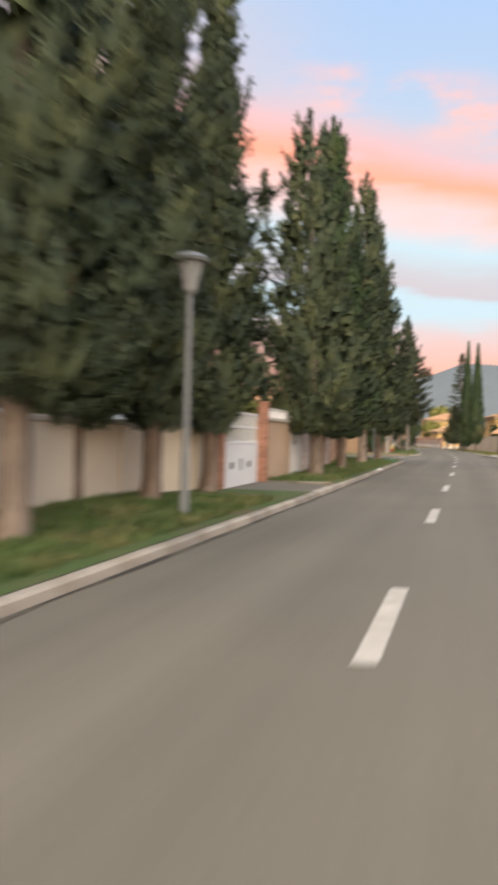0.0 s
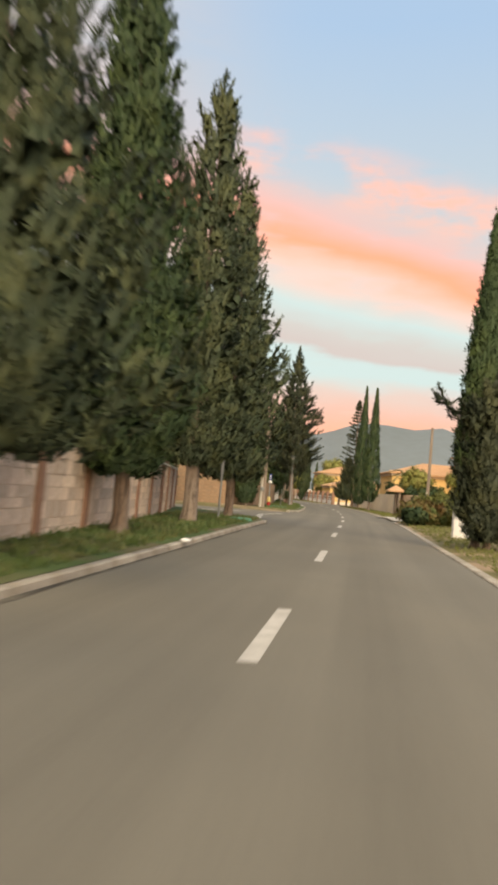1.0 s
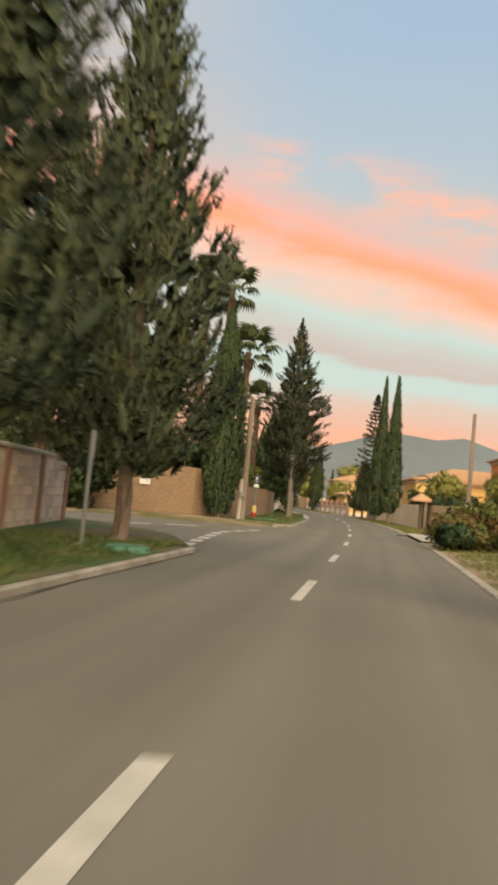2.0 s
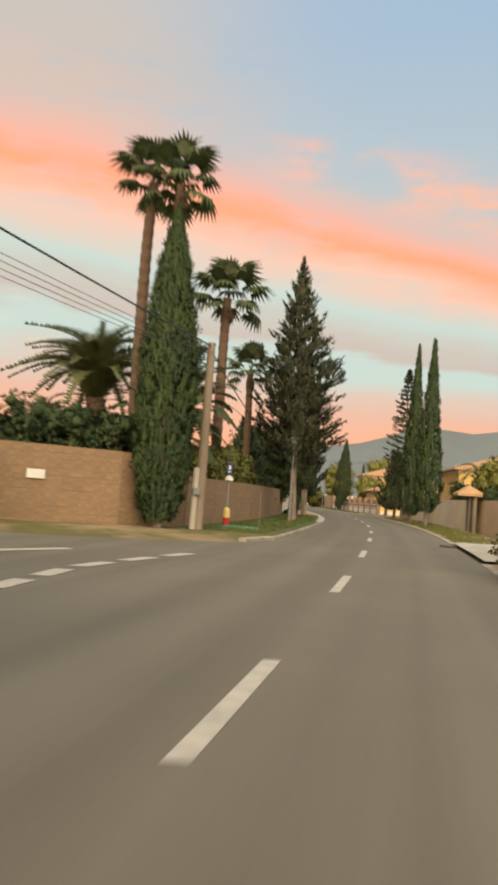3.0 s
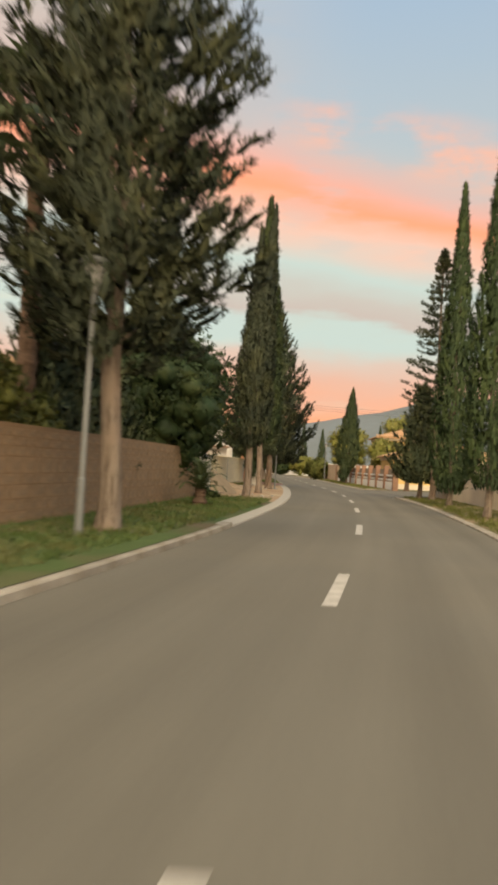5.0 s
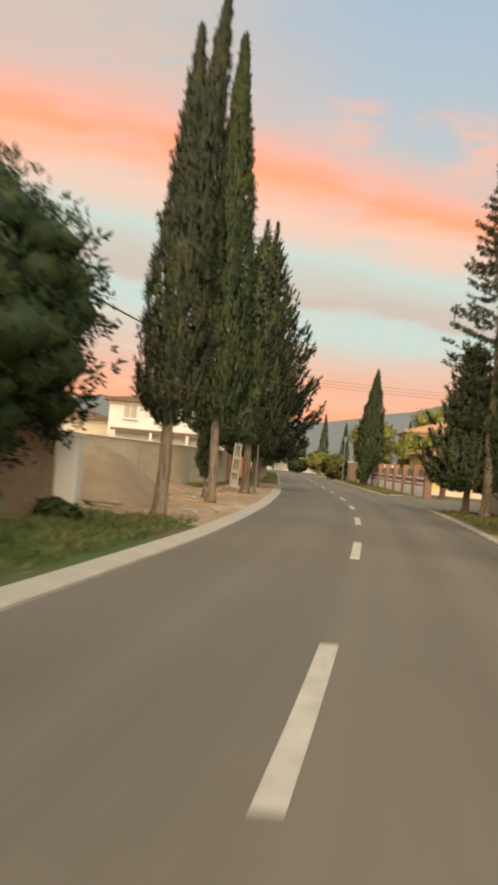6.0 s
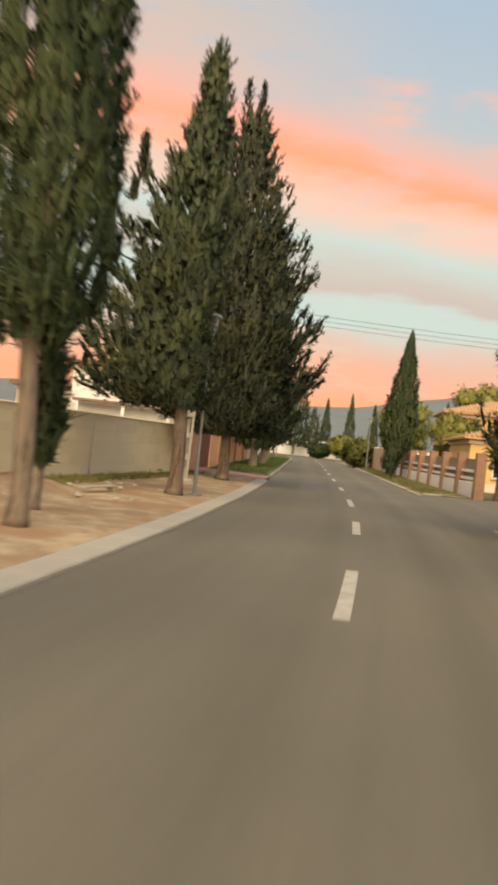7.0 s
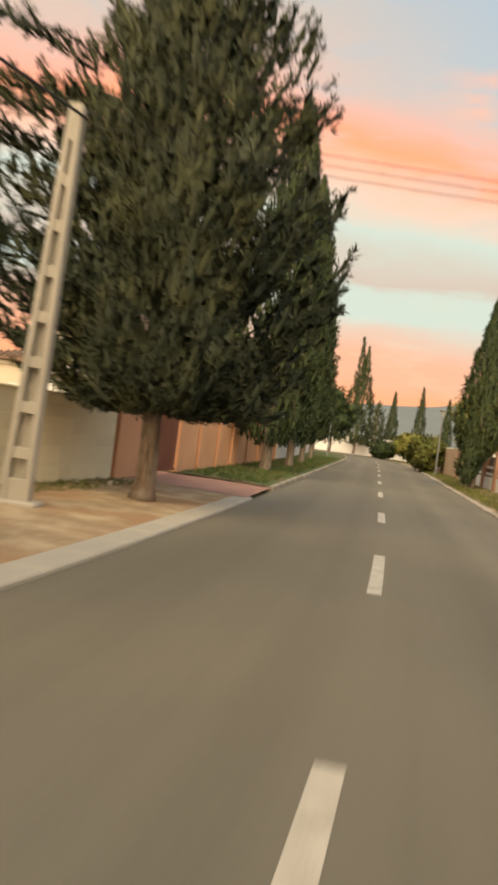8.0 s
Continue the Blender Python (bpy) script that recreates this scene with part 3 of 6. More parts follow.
def crown_whorled(h0, h, radius, rng, step=0.55, arms=7, per=26, size=0.24, prof=None, up=8, droop=0.0, gapz=0.10, ragged=(0.7, 1.15), flat=0.17):
    """Tiers of near level boughs with open gaps between them."""
    P, D = [], []
    z = h0
    while z < h - 0.15:
        f = (z - h0) / (h - h0)
        r = radius * float(prof(np.array(f)) if prof else (1 - f) ** 0.85)
        a0 = rng.uniform(0, 6.28)
        for k in range(arms):
            a = a0 + k * 2 * math.pi / arms + rng.normal(0, 0.15)
            ln = max(0.10, r * rng.uniform(*ragged))
            n = max(6, int(per * (0.3 + ln / radius) * 1.2))
            t = rng.uniform(0.08, 1, n) ** 0.8
            e = math.radians(up + rng.normal(0, 5))
            rise = t * ln * math.tan(e) + (t ** 2) * ln * 0.18 - droop * np.sin(t * 3.14) * ln
            side = rng.normal(0, 1, n) * flat * ln * np.sin(np.pi * np.clip(t * 0.85 + 0.13, 0, 1))
            p = np.stack([math.cos(a) * t * ln - math.sin(a) * side, math.sin(a) * t * ln + math.cos(a) * side, z + rise + rng.normal(0, gapz, n)], 1)
            P.append(p)
            D.append(np.stack([np.full(n, math.cos(a)), np.full(n, math.sin(a)), np.full(n, 0.35)], 1) + rng.normal(0, 0.4, (n, 3)))
        z += step * rng.uniform(0.75, 1.25) * (0.45 + 0.55 * (1 - f))
    s = rng.uniform(h - 1.3, h + 0.1, 140)
    P.append(np.stack([rng.normal(0, 0.10, 140) * (h + 0.1 - s), rng.normal(0, 0.10, 140) * (h + 0.1 - s), s - 0.1], 1))
    D.append(rng.normal(0, 0.4, (140, 3)) + np.array([0, 0, 1.0]))
    p, d = np.concatenate(P), np.concatenate(D)
    return sprays(p, d, rng.uniform(0.7, 1.3, len(p)) * size, rng, width=0.10, spread=0.8)


def crown_clumped(radius, height, rng, clumps=60, per=90, size=0.16, base=0.0, squash=0.9, boxy=False, width=0.2):
    """A rounded crown or bush of overlapping leaf clumps with gaps and an uneven outline."""
    P, D, N, hearts = [], [], [], []
    for _ in range(clumps):
        v = rng.normal(size=3)
        v /= (np.abs(v) ** 5).sum() ** 0.2 if boxy else np.linalg.norm(v)
        q = rng.uniform(0.35, 1.0) ** 0.8
        c = np.array([v[0] * radius * q, v[1] * radius * q, base + height / 2 + v[2] * height / 2 * q * squash])
        cr = rng.uniform(0.18, 0.36) * min(radius, height / 2) + 0.08
        p = rng.normal(size=(per, 3))
        p = unit(p) * cr * rng.uniform(0.55, 1.1, (per, 1))
        P.append(c + p)
        D.append(p / cr + np.array([0, 0, 0.3]) + rng.normal(0, 0.5, (per, 3)))
        N.append(p / cr + 0.6 * v + rng.normal(0, 0.3, (per, 3)))
        hearts.append((c, 0.72 * cr))
    p, d, nn = np.concatenate(P), np.concatenate(D), np.concatenate(N)
    p[:, 2] = np.maximum(p[:, 2], 0.03)
    leaves = sprays(p, d, rng.uniform(0.7, 1.4, len(p)) * size, rng, width=width, spread=1.0, normals=nn)
    dirs = np.array([(1, 0, 0), (0, 1, 0), (-1, 0, 0), (0, -1, 0), (0, 0, 1), (0, 0, -1)], float)
    faces = np.array([(0, 1, 4), (1, 2, 4), (2, 3, 4), (3, 0, 4), (1, 0, 5), (2, 1, 5), (3, 2, 5), (0, 3, 5)])
    at, big = np.array([q[0] for q in hearts]), np.array([q[1] for q in hearts])
    v = at[:, None] + dirs[None] * big[:, None, None] * rng.uniform(0.7, 1.1, (len(at), 6, 1))
    v[..., 2] = np.maximum(v[..., 2], 0.02)
    v = v.reshape(-1, 3)
    t = ((np.arange(len(at)) * 6)[:, None, None] + faces[None]).reshape(-1, 3)
    return joined((v, t, np.tile(dirs, (len(at), 1))), leaves)


# ---- the road's line ----
LINE = [(-400, -72.0), (-60, -16.2), (-20, -5.35), (4.1, 1.2), (11.1, 3.11), (18.3, 5.08), (26.5, 7.33), (35.1, 9.6), (44.4, 12.1), (49.2, 13.4), (56.5, 15.2), (64.2, 16.97),
        (71.4, 18.54), (79.8, 20.2), (88.4, 21.52), (95.5, 22.45), (102.3, 23.1), (108.8, 23.48), (116.1, 23.62), (134, 23.76), (150, 23.9), (166, 24.0), (178, 23.6), (190, 21.8), (200, 18.0), (210, 12.0), (225, 0.0), (240, -13.0), (400, -160)]
_gy = np.arange(-400, 400.01, 0.5)
_gx = np.interp(_gy, [p[0] for p in LINE], [p[1] for p in LINE])
_k = np.exp(-0.5 * (np.arange(-16, 17) / 6.0) ** 2)
_gx = np.convolve(np.pad(_gx, 16, mode="edge"), _k / _k.sum(), mode="valid")


def xc(y):
    return float(np.interp(y, _gy, _gx))


def left_w(y):
    return float(np.interp(y, [0, 15, 35, 60, 90, 105, 150], [2.42, 2.52, 2.78, 2.85, 2.62, 2.82, 2.7]))


def right_w(y):
    return 3.05


def xl(y):
    return xc(y) - left_w(y)


def xr(y):
    return xc(y) + right_w(y)


def strip(name, ys, edges, mat, parent=None):
    """A sheet along the road: edges(y) gives the (x, z) points of its cross section."""
    bm = bmesh.new()
    rows = [[bm.verts.new((x, y, z)) for x, z in edges(y)] for y in ys]
    for a, b in zip(rows, rows[1:]):
        for i in range(len(a) - 1):
            bm.faces.new((a[i], a[i + 1], b[i + 1], b[i]))
    return part(name, bm, mat, parent)


def span(y0, y1, step=1.0):
    n = max(1, int(math.ceil((y1 - y0) / step)))
    return [y0 + (y1 - y0) * i / n for i in range(n + 1)]


# ---- ground, road, kerbs ----
FAR = [-3000, -1500, -700, -400] + list(range(-300, -60, 40)) + list(np.arange(-60, 240, 2.0)) + list(range(240, 401, 20)) + [700, 1500, 3000]


def ground_edges(y):
    c = xc(min(max(y, -400), 400))
    return [(c + d, -0.03) for d in (-3000, -600, -120, -40, -14, -6, 0, 6, 14, 50, 150, 600, 3000)]


tagged(strip("ground", FAR, ground_edges, earth), "dry brown and green earth reaching the hills", "ground", kind="structure")

road = strip("road", span(-60, 238, 1.5), lambda y: [(xl(y) - 0.02, 0.002), (xc(y) - 1.2, 0.012), (xc(y), 0.016), (xc(y) + 1.2, 0.012), (xr(y) + 0.02, 0.002)], asphalt)


def lay_along(ob):
    """Lets the wear of the asphalt run along the road."""
    lay = ob.data.uv_layers.new(name="along")
    for loop in ob.data.loops:
        co = ob.data.vertices[loop.vertex_index].co
        lay.data[loop.index].uv = (co.x - xc(co.y), co.y)
    return ob


lay_along(road)
tagged(road, "worn grey-brown asphalt road with a broken white centre line", "road", kind="structure")


def side_edges(x):
    return float(np.interp(x, [-60, 2, 5.6, 7.4, 8.0, 9, 11, 13.5], [42, 47.6, 46.5, 44.6, 42.0, 40.6, 40.6, 46])), float(np.interp(x, [-60, -2, 4, 7.4, 9.4, 11, 12.1, 13.5], [49, 55.4, 56.8, 57.5, 58.2, 59.0, 60.4, 62]))


def side_road():
    bm = bmesh.new()
    xs = [-60, -40, -20, -8, 0, 2, 4, 5, 6, 7, 8, 9, 10, 11, 12, 13]
    rows = []
    for x in xs:
        a, b = side_edges(x)
        ys = [a + (b - a) * i / 12 for i in range(13)]
        rows.append([bm.verts.new((x, y, 0.004 if x < xl(y) - 0.05 else -0.02)) for y in ys])
    for a, b in zip(rows, rows[1:]):
        for i in range(12):
            bm.faces.new((a[i], b[i], b[i + 1], a[i + 1]))
    return part("side_road", bm, asphalt)


side_street = tagged(side_road(), "worn asphalt side street meeting the road", "road", kind="structure")

lay_along(side_street)
lay_along(strip("junction_patch", span(41.6, 60.8, 1.2), lambda y: [(xl(y) - 1.3, 0.001), (xl(y) - 0.3, 0.0085), (xl(y) + 0.5, 0.0005)], asphalt, side_street))

# verges
verge_edges_l = lambda depth, z: (lambda y: [(xl(y) - depth, z + 0.0), (xl(y) - depth * 0.5, z - 0.01), (xl(y) - 0.12, z - 0.025)])
verge_edges_r = lambda depth, z: (lambda y: [(xr(y) + 0.2, z - 0.10), (xr(y) + 0.8, z - 0.06), (xr(y) + depth * 0.5, z - 0.02), (xr(y) + depth, z)])
tagged(strip("verge_north", span(-30, 15.5), verge_edges_l(3.6, 0.14), grass_ground), "green lawn verge with bare brown patches", "grass verge", kind="structure")
tagged(strip("verge_middle", span(18.6, 41.2), verge_edges_l(4.2, 0.14), grass_ground), "green lawn verge under the cypresses", "grass verge", kind="structure")
tagged(strip("verge_wall", span(61.5, 91.0), lambda y: [(xl(y) - 3.4, 0.14), (xl(y) - 1.7, 0.13 if y < 80 else 0.105), (xl(y) - (0.12 if y < 80 else 0.4), 0.115 if y < 80 else 0.055)], grass_ground), "green lawn verge along the stone wall", "grass verge", kind="structure")
tagged(strip("verge_dirt", span(91.0, 117.2), lambda y: [(xl(y) - 7.5, 0.13), (xl(y) - 4.0, 0.12), (xl(y) - 2.0, 0.10), (xl(y) - 0.4, 0.055)], dirt), "bare orange-brown dirt verge with dry weeds", "dirt verge", kind="structure")
tagged(strip("verge_lawn", span(120.4, 185), verge_edges_l(3.6, 0.15), grass_ground), "green lawn verge by the terracotta wall", "grass verge", kind="structure")
tagged(strip("verge_right", span(-30, 57), verge_edges_r(6.0, 0.13), dry_grass), "dry yellowish grass verge", "grass verge", kind="structure")
tagged(strip("verge_right_lawn", span(66, 106), verge_edges_r(2.7, 0.13), dry_grass), "dry green grass verge under slim cypresses", "grass verge", kind="structure")
tagged(strip("verge_right_far", span(119, 185), verge_edges_r(2.2, 0.13), dry_grass), "dry green grass verge by the fence", "grass verge", kind="structure")
tagged(lay_along(strip("drive_apron", span(14.9, 19.4), lambda y: [(xl(y) - 3.0, 0.115), (xl(y) - 1.5, 0.105), (xl(y) - 0.1, 0.06)], asphalt)), "grey asphalt drive up to a white gate", "driveway", kind="structure")
tagged(strip("drive_pink", span(116.9, 121.0), lambda y: [(xl(y) - 3.6, 0.11), (xl(y) - 1.5, 0.095), (xl(y) - 0.1, 0.06)], pink_paving), "pink paved drive across the verge", "driveway", kind="structure")
tagged(lay_along(strip("drive_right", span(106, 119), lambda y: [(xr(y) - 0.02, 0.004), (xr(y) + 3.0, 0.10), (xr(y) + 7.0, 0.14)], asphalt)), "asphalt drive mouth beside the road", "driveway", kind="structure")
tagged(strip("drive_right_near", span(57, 66), lambda y: [(xr(y) + 0.1, 0.10), (xr(y) + 1.5, 0.13), (xr(y) + 6.0, 0.16)], pale_concrete), "pale concrete drive crossing", "driveway", kind="structure")

# narrow dark strip with a wavy edge at the foot of the kerb
for g0, g1, gname in ((-30, 41.0, "gutter_near"),):
    tagged(strip(gname, span(g0, g1, 1.5), lambda y: [(xl(y) + 0.0, 0.009), (xl(y) + 0.07 + 0.035 * math.sin(y * 1.9) + 0.02 * math.sin(y * 5.3), 0.0085)], gutter_dark), "dark uneven line along the gutter", "gutter", kind="structure")

# corner grass between the road and the side street
def corner(name, pts, z, mat, label, low=0):
    """A grass corner; its first low points lie level with the street."""
    bm = bmesh.new()
    c = (sum(p[0] for p in pts) / len(pts), sum(p[1] for p in pts) / len(pts))
    mid = bm.verts.new((*c, z + 0.03))
    ring = [bm.verts.new((x, y, 0.006 if 0 < i < low else z)) for i, (x, y) in enumerate(pts)]
    for a, b in zip(ring, ring[1:] + ring[:1]):
        bm.faces.new((mid, a, b))
    bmesh.ops.recalc_face_normals(bm, faces=bm.faces)
    return tagged(part(name, bm, mat), label, "grass verge", kind="structure")


CORNER_A = [(xl(41.2) - 0.12, 41.2), (8.15, 42.6), (7.95, 44.2), (7.4, 45.5), (6.6, 46.6), (5.6, 47.4), (4.0, 48.0), (xl(41.2) - 4.2, 41.2)]
CORNER_B = [(xl(61.5) - 0.12, 61.5), (13.05, 60.5), (12.45, 59.2), (11.0, 58.1), (9.4, 57.4), (7.4, 56.7), (4.0, 55.9), (-2.0, 54.6), (-2.0, 58.0), (4.5, 60.0), (xl(61.5) - 3.4, 62.6)]
corner("verge_corner", CORNER_A, 0.135, grass_ground, "green grass corner by the side street")
corner("verge_corner_far", CORNER_B, 0.13, dry_grass, "dry grass strip below the stone wall", 8)


def kerb_stone_mesh(w, h, length):
    bm = box_bm(-w, 0, 0, length - 0.012, -0.06, h, bevel=0.018)
    mesh = bpy.data.meshes.new("kerb_stone")
    bm.to_mesh(mesh)
    bm.free()
    return mesh


def kerb(name, line, label, width, height, mat):
    """A run of single kerb stones along a list of points; the road lies to their right."""
    holder = thing(name, 0, 0, 0, label, "kerb", kind="structure")
    mesh = kerb_stone_mesh(width, height, 1.0)
    mesh.materials.append(mat)
    for (x0, y0), (x1, y1) in zip(line, line[1:]):
        ln = math.hypot(x1 - x0, y1 - y0)
        m = Matrix.Translation((x0, y0, 0)) @ Matrix.Rotation(math.atan2(y1 - y0, x1 - x0) - math.pi / 2, 4, "Z") @ Matrix.Diagonal((1, ln, 1, 1))
        link_mesh("kerb_stone", mesh, mat, holder, m=m)


# dashes of the centre line
DASHES = [(-11.5, 2.3), (-3.6, 2.3), (4.13, 2.1), (11.15, 2.35), (18.32, 2.45), (26.55, 2.7), (35.13, 2.55), (42.0, 2.4), (49.17, 2.5), (56.45, 2.5), (64.17, 2.35), (71.4, 2.3), (79.8, 2.9),
          (88.35, 2.7), (95.5, 2.7), (102.26, 2.35), (108.8, 2.75), (116.1, 2.2), (123.6, 2.4), (131.2, 2.4), (138.8, 2.4), (146.4, 2.4), (154.0, 2.4), (161.6, 2.4), (169.2, 2.4)]


def dash(y, ln):
    bm = bmesh.new()
    rows = []
    for i in range(4):
        yy = y + ln * i / 3
        rows.append([bm.verts.new((xc(yy) + dx, yy, 0.021)) for dx in (-0.075, 0.075)])
    for a, b in zip(rows, rows[1:]):
        bm.faces.new((a[0], a[1], b[1], b[0]))
    part("centre_dash", bm, road_paint, road, "worn white painted dash")


for y, ln in DASHES:
    dash(y, ln)

# give-way dashes across the mouth of the side street, and a stop line behind them
GIVE_WAY = lambda y: float(np.interp(y, [42, 45.3, 47.7, 50.2, 51.5, 53.1, 55], [8.1, 8.6, 9.0, 9.4, 9.9, 10.6, 11.5]))
for i in range(8):
    bm = bmesh.new()
    y0, y1 = 43.0 + i * 1.45, 43.0 + i * 1.45 + 0.95
    bm.faces.new([bm.verts.new(v) for v in ((GIVE_WAY(y0) - 0.15, y0, 0.014), (GIVE_WAY(y0) + 0.15, y0, 0.014), (GIVE_WAY(y1) + 0.15, y1, 0.014), (GIVE_WAY(y1) - 0.15, y1, 0.014))])
    part("give_way_dash", bm, road_paint, side_street, "worn white painted dash")
for x0, y0, x1, y1 in ((7.5, 52.0, 8.6, 53.4), (6.0, 50.4, 7.0, 51.5)):
    bm = bmesh.new()
    bm.faces.new([bm.verts.new(v) for v in ((x0, y0, 0.014), (x0 + 0.2, y0 - 0.25, 0.014), (x1 + 0.2, y1 - 0.25, 0.014), (x1, y1, 0.014))])
    part("edge_dash", bm, road_paint, side_street, "worn white painted line")


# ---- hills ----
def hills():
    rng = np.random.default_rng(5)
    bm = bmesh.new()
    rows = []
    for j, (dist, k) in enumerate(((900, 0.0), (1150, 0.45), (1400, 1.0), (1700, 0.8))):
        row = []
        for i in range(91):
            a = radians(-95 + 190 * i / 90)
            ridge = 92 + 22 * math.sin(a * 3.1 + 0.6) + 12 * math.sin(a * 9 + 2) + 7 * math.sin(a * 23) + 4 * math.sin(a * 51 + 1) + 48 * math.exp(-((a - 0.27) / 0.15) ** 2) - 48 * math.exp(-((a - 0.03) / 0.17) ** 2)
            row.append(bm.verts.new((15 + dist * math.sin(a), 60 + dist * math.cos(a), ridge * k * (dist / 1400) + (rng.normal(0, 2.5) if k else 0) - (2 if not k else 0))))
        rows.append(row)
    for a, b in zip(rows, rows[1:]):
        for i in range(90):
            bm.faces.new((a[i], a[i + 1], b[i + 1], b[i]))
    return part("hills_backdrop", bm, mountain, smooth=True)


tagged(hills(), "hills on the horizon with blue-grey haze in their colour", "hills", kind="structure")


# ---- walls ----
def wall_run(name, pts, h, thick, label, base_mat, cope_mat=None, cope=0.10, stones=None, pilaster=None, z0=-0.03):
    """A wall through points, road side to its right, with coping, single stones or blocks on its face, and pilasters."""
    holder = thing(name, 0, 0, 0, label, "wall", kind="structure")
    for (x0, y0), (x1, y1) in zip(pts, pts[1:]):
        ln = math.hypot(x1 - x0, y1 - y0)
        m = Matrix.Translation((x0, y0, z0)) @ Matrix.Rotation(math.atan2(y1 - y0, x1 - x0) - math.pi / 2, 4, "Z")
        part("wall_body", box_bm(-thick, 0, 0, ln, 0, h - z0), base_mat, holder, m=m)
        if cope_mat:
            part("coping", box_bm(-thick - 0.04, 0.05, 0.003, ln - 0.003, h - z0, h - z0 + cope, bevel=0.02), cope_mat, holder, "weathered coping", m=m)
        if pilaster:
            step, w, d, mat = pilaster
            n = max(1, round(ln / step))
            for i in range(n + 1):
                yy = min(max(i * ln / n, w / 2 + 0.01), ln - w / 2 - 0.01)
                part("pilaster", box_bm(0.002, d, yy - w / 2, yy + w / 2, 0, h - z0 - 0.003, bevel=0.012), mat, holder, m=m)
        if stones:
            sw, sh, proud, mat, seed = stones
            rng = random.Random(seed)
            shapes = []
            for _ in range(6):
                bm = box_bm(-0.01, proud * rng.uniform(0.3, 1.3), 0.0, 1.0, 0.0, 1.0)
                for v in bm.verts:
                    if v.co.x > 0:
                        v.co.y = min(max(v.co.y + rng.uniform(-0.03, 0.03), 0.01), 0.99)
                        v.co.z = min(max(v.co.z + rng.uniform(-0.07, 0.07), 0.02), 0.98)
                mesh = bpy.data.meshes.new("stone")
                bm.to_mesh(mesh)
                bm.free()
                mesh.materials.append(mat)
                shapes.append(mesh)
            zz = 0.03
            while zz < h - z0 - 0.10:
                tall = min(sh * rng.uniform(0.6, 1.3), h - z0 - 0.012 - zz)
                yy = -rng.uniform(0.0, 0.5) * sw
                while yy < ln:
                    w = sw * rng.uniform(0.45, 1.45)
                    a, b = max(yy, 0.004), min(yy + w, ln - 0.004)
                    if b - a > 0.08:
                        mm = m @ Matrix.Translation((0, a + 0.003, zz)) @ Matrix.Diagonal((rng.uniform(0.5, 1.4), b - a - 0.006, tall * rng.uniform(0.93, 0.975), 1))
                        link_mesh("stone", rng.choice(shapes), mat, holder, m=mm)
                    yy += w
                zz += tall
    return holder


# stone wall on the near side, beyond the white gate
wall_run("wall_plain", [(-13.0, -30.0), (-5.0, 0.0), (-2.7, 10.0), (-1.75, 13.2), (-0.55, 15.2)], 1.36, 0.25, "cream rendered garden wall with pilasters", cream, pale_concrete, pilaster=(2.6, 0.32, 0.06, cream))
wall_run("wall_tan", [(0.66, 18.78), (1.42, 21.58)], 1.62, 0.25, "tan rendered wall beside a gate pier", tan_render, pale_concrete)
wall_run("wall_door_side", [(1.85, 23.4), (2.35, 25.4)], 1.75, 0.25, "pale stone garden wall beside a white door", pale_gap, pale_concrete, stones=(0.50, 0.24, 0.02, stone_a, 5))
wall_run("wall_pale_stone", [(2.35, 25.4), (3.4, 31.0), (4.35, 38.0), (4.95, 46.0)], 1.75, 0.25, "pale stone garden wall with pilasters", pale_gap, pale_concrete, stones=(0.50, 0.24, 0.02, stone_a, 3), pilaster=(2.5, 0.26, 0.07, brick_tan))
wall_run("wall_tan_stone", [(10.55, 63.0), (11.45, 66.4), (13.05, 71.9), (14.75, 81.5), (16.12, 90.42)], 1.80, 0.28, "tan stone garden wall below a hedge", stone_gap, None, stones=(0.50, 0.24, 0.006, stone_b, 8))
wall_run("wall_tan_corner", [(-1.0, 57.6), (4.6, 59.0), (8.6, 60.9), (10.5, 62.9)], 2.35, 0.28, "taller tan stone wall facing the side street", stone_gap, None, stones=(0.48, 0.22, 0.007, stone_b, 9))
wall_run("wall_block", [(13.2, 90.9), (14.6, 96.0), (16.0, 104.0), (17.2, 110.5), (17.85, 116.35)], 1.70, 0.2, "pale painted block wall of a building plot", block_grey, block_grey, cope=0.05, stones=(0.9, 0.33, 0.003, block_grey, 4))
wall_run("wall_terracotta", [(18.1, 120.6), (18.35, 127.5), (18.4, 139.0)], 2.15, 0.25, "terracotta rendered wall with pilasters and recesses", terracotta, roof_tile, cope=0.08, pilaster=(2.6, 0.4, 0.08, terracotta))
wall_run("wall_terracotta_pier", [(17.86, 116.4), (17.95, 118.55)], 2.15, 0.25, "terracotta rendered wall beside the drive gate", terracotta, roof_tile, cope=0.08, pilaster=(2.6, 0.4, 0.06, terracotta))
wall_run("wall_white_far", [(18.4, 139.4), (18.0, 160.0), (17.2, 180.0)], 1.9, 0.25, "white garden wall", white_paint, white_paint, cope=0.06)
wall_run("wall_white_end", [(6.0, 214.0), (34.0, 199.0), (46.0, 196.0)], 2.4, 0.3, "pale wall closing the far bend", white_paint, white_paint, cope=0.08)
wall_run("wall_cream_right", [(28.9, 107.0), (28.5, 95.0), (28.2, 90.0)], 2.0, 0.25, "cream rendered garden wall", cream, None)
wall_run("wall_brown_right", [(28.2, 89.9), (27.3, 83.0)], 2.0, 0.25, "cream rendered garden wall", cream, None)
wall_run("wall_brown_right", [(27.28, 82.9), (26.9, 78.0), (26.6, 70.0)], 2.0, 0.25, "pinkish brown rendered garden wall", tan_render, None)


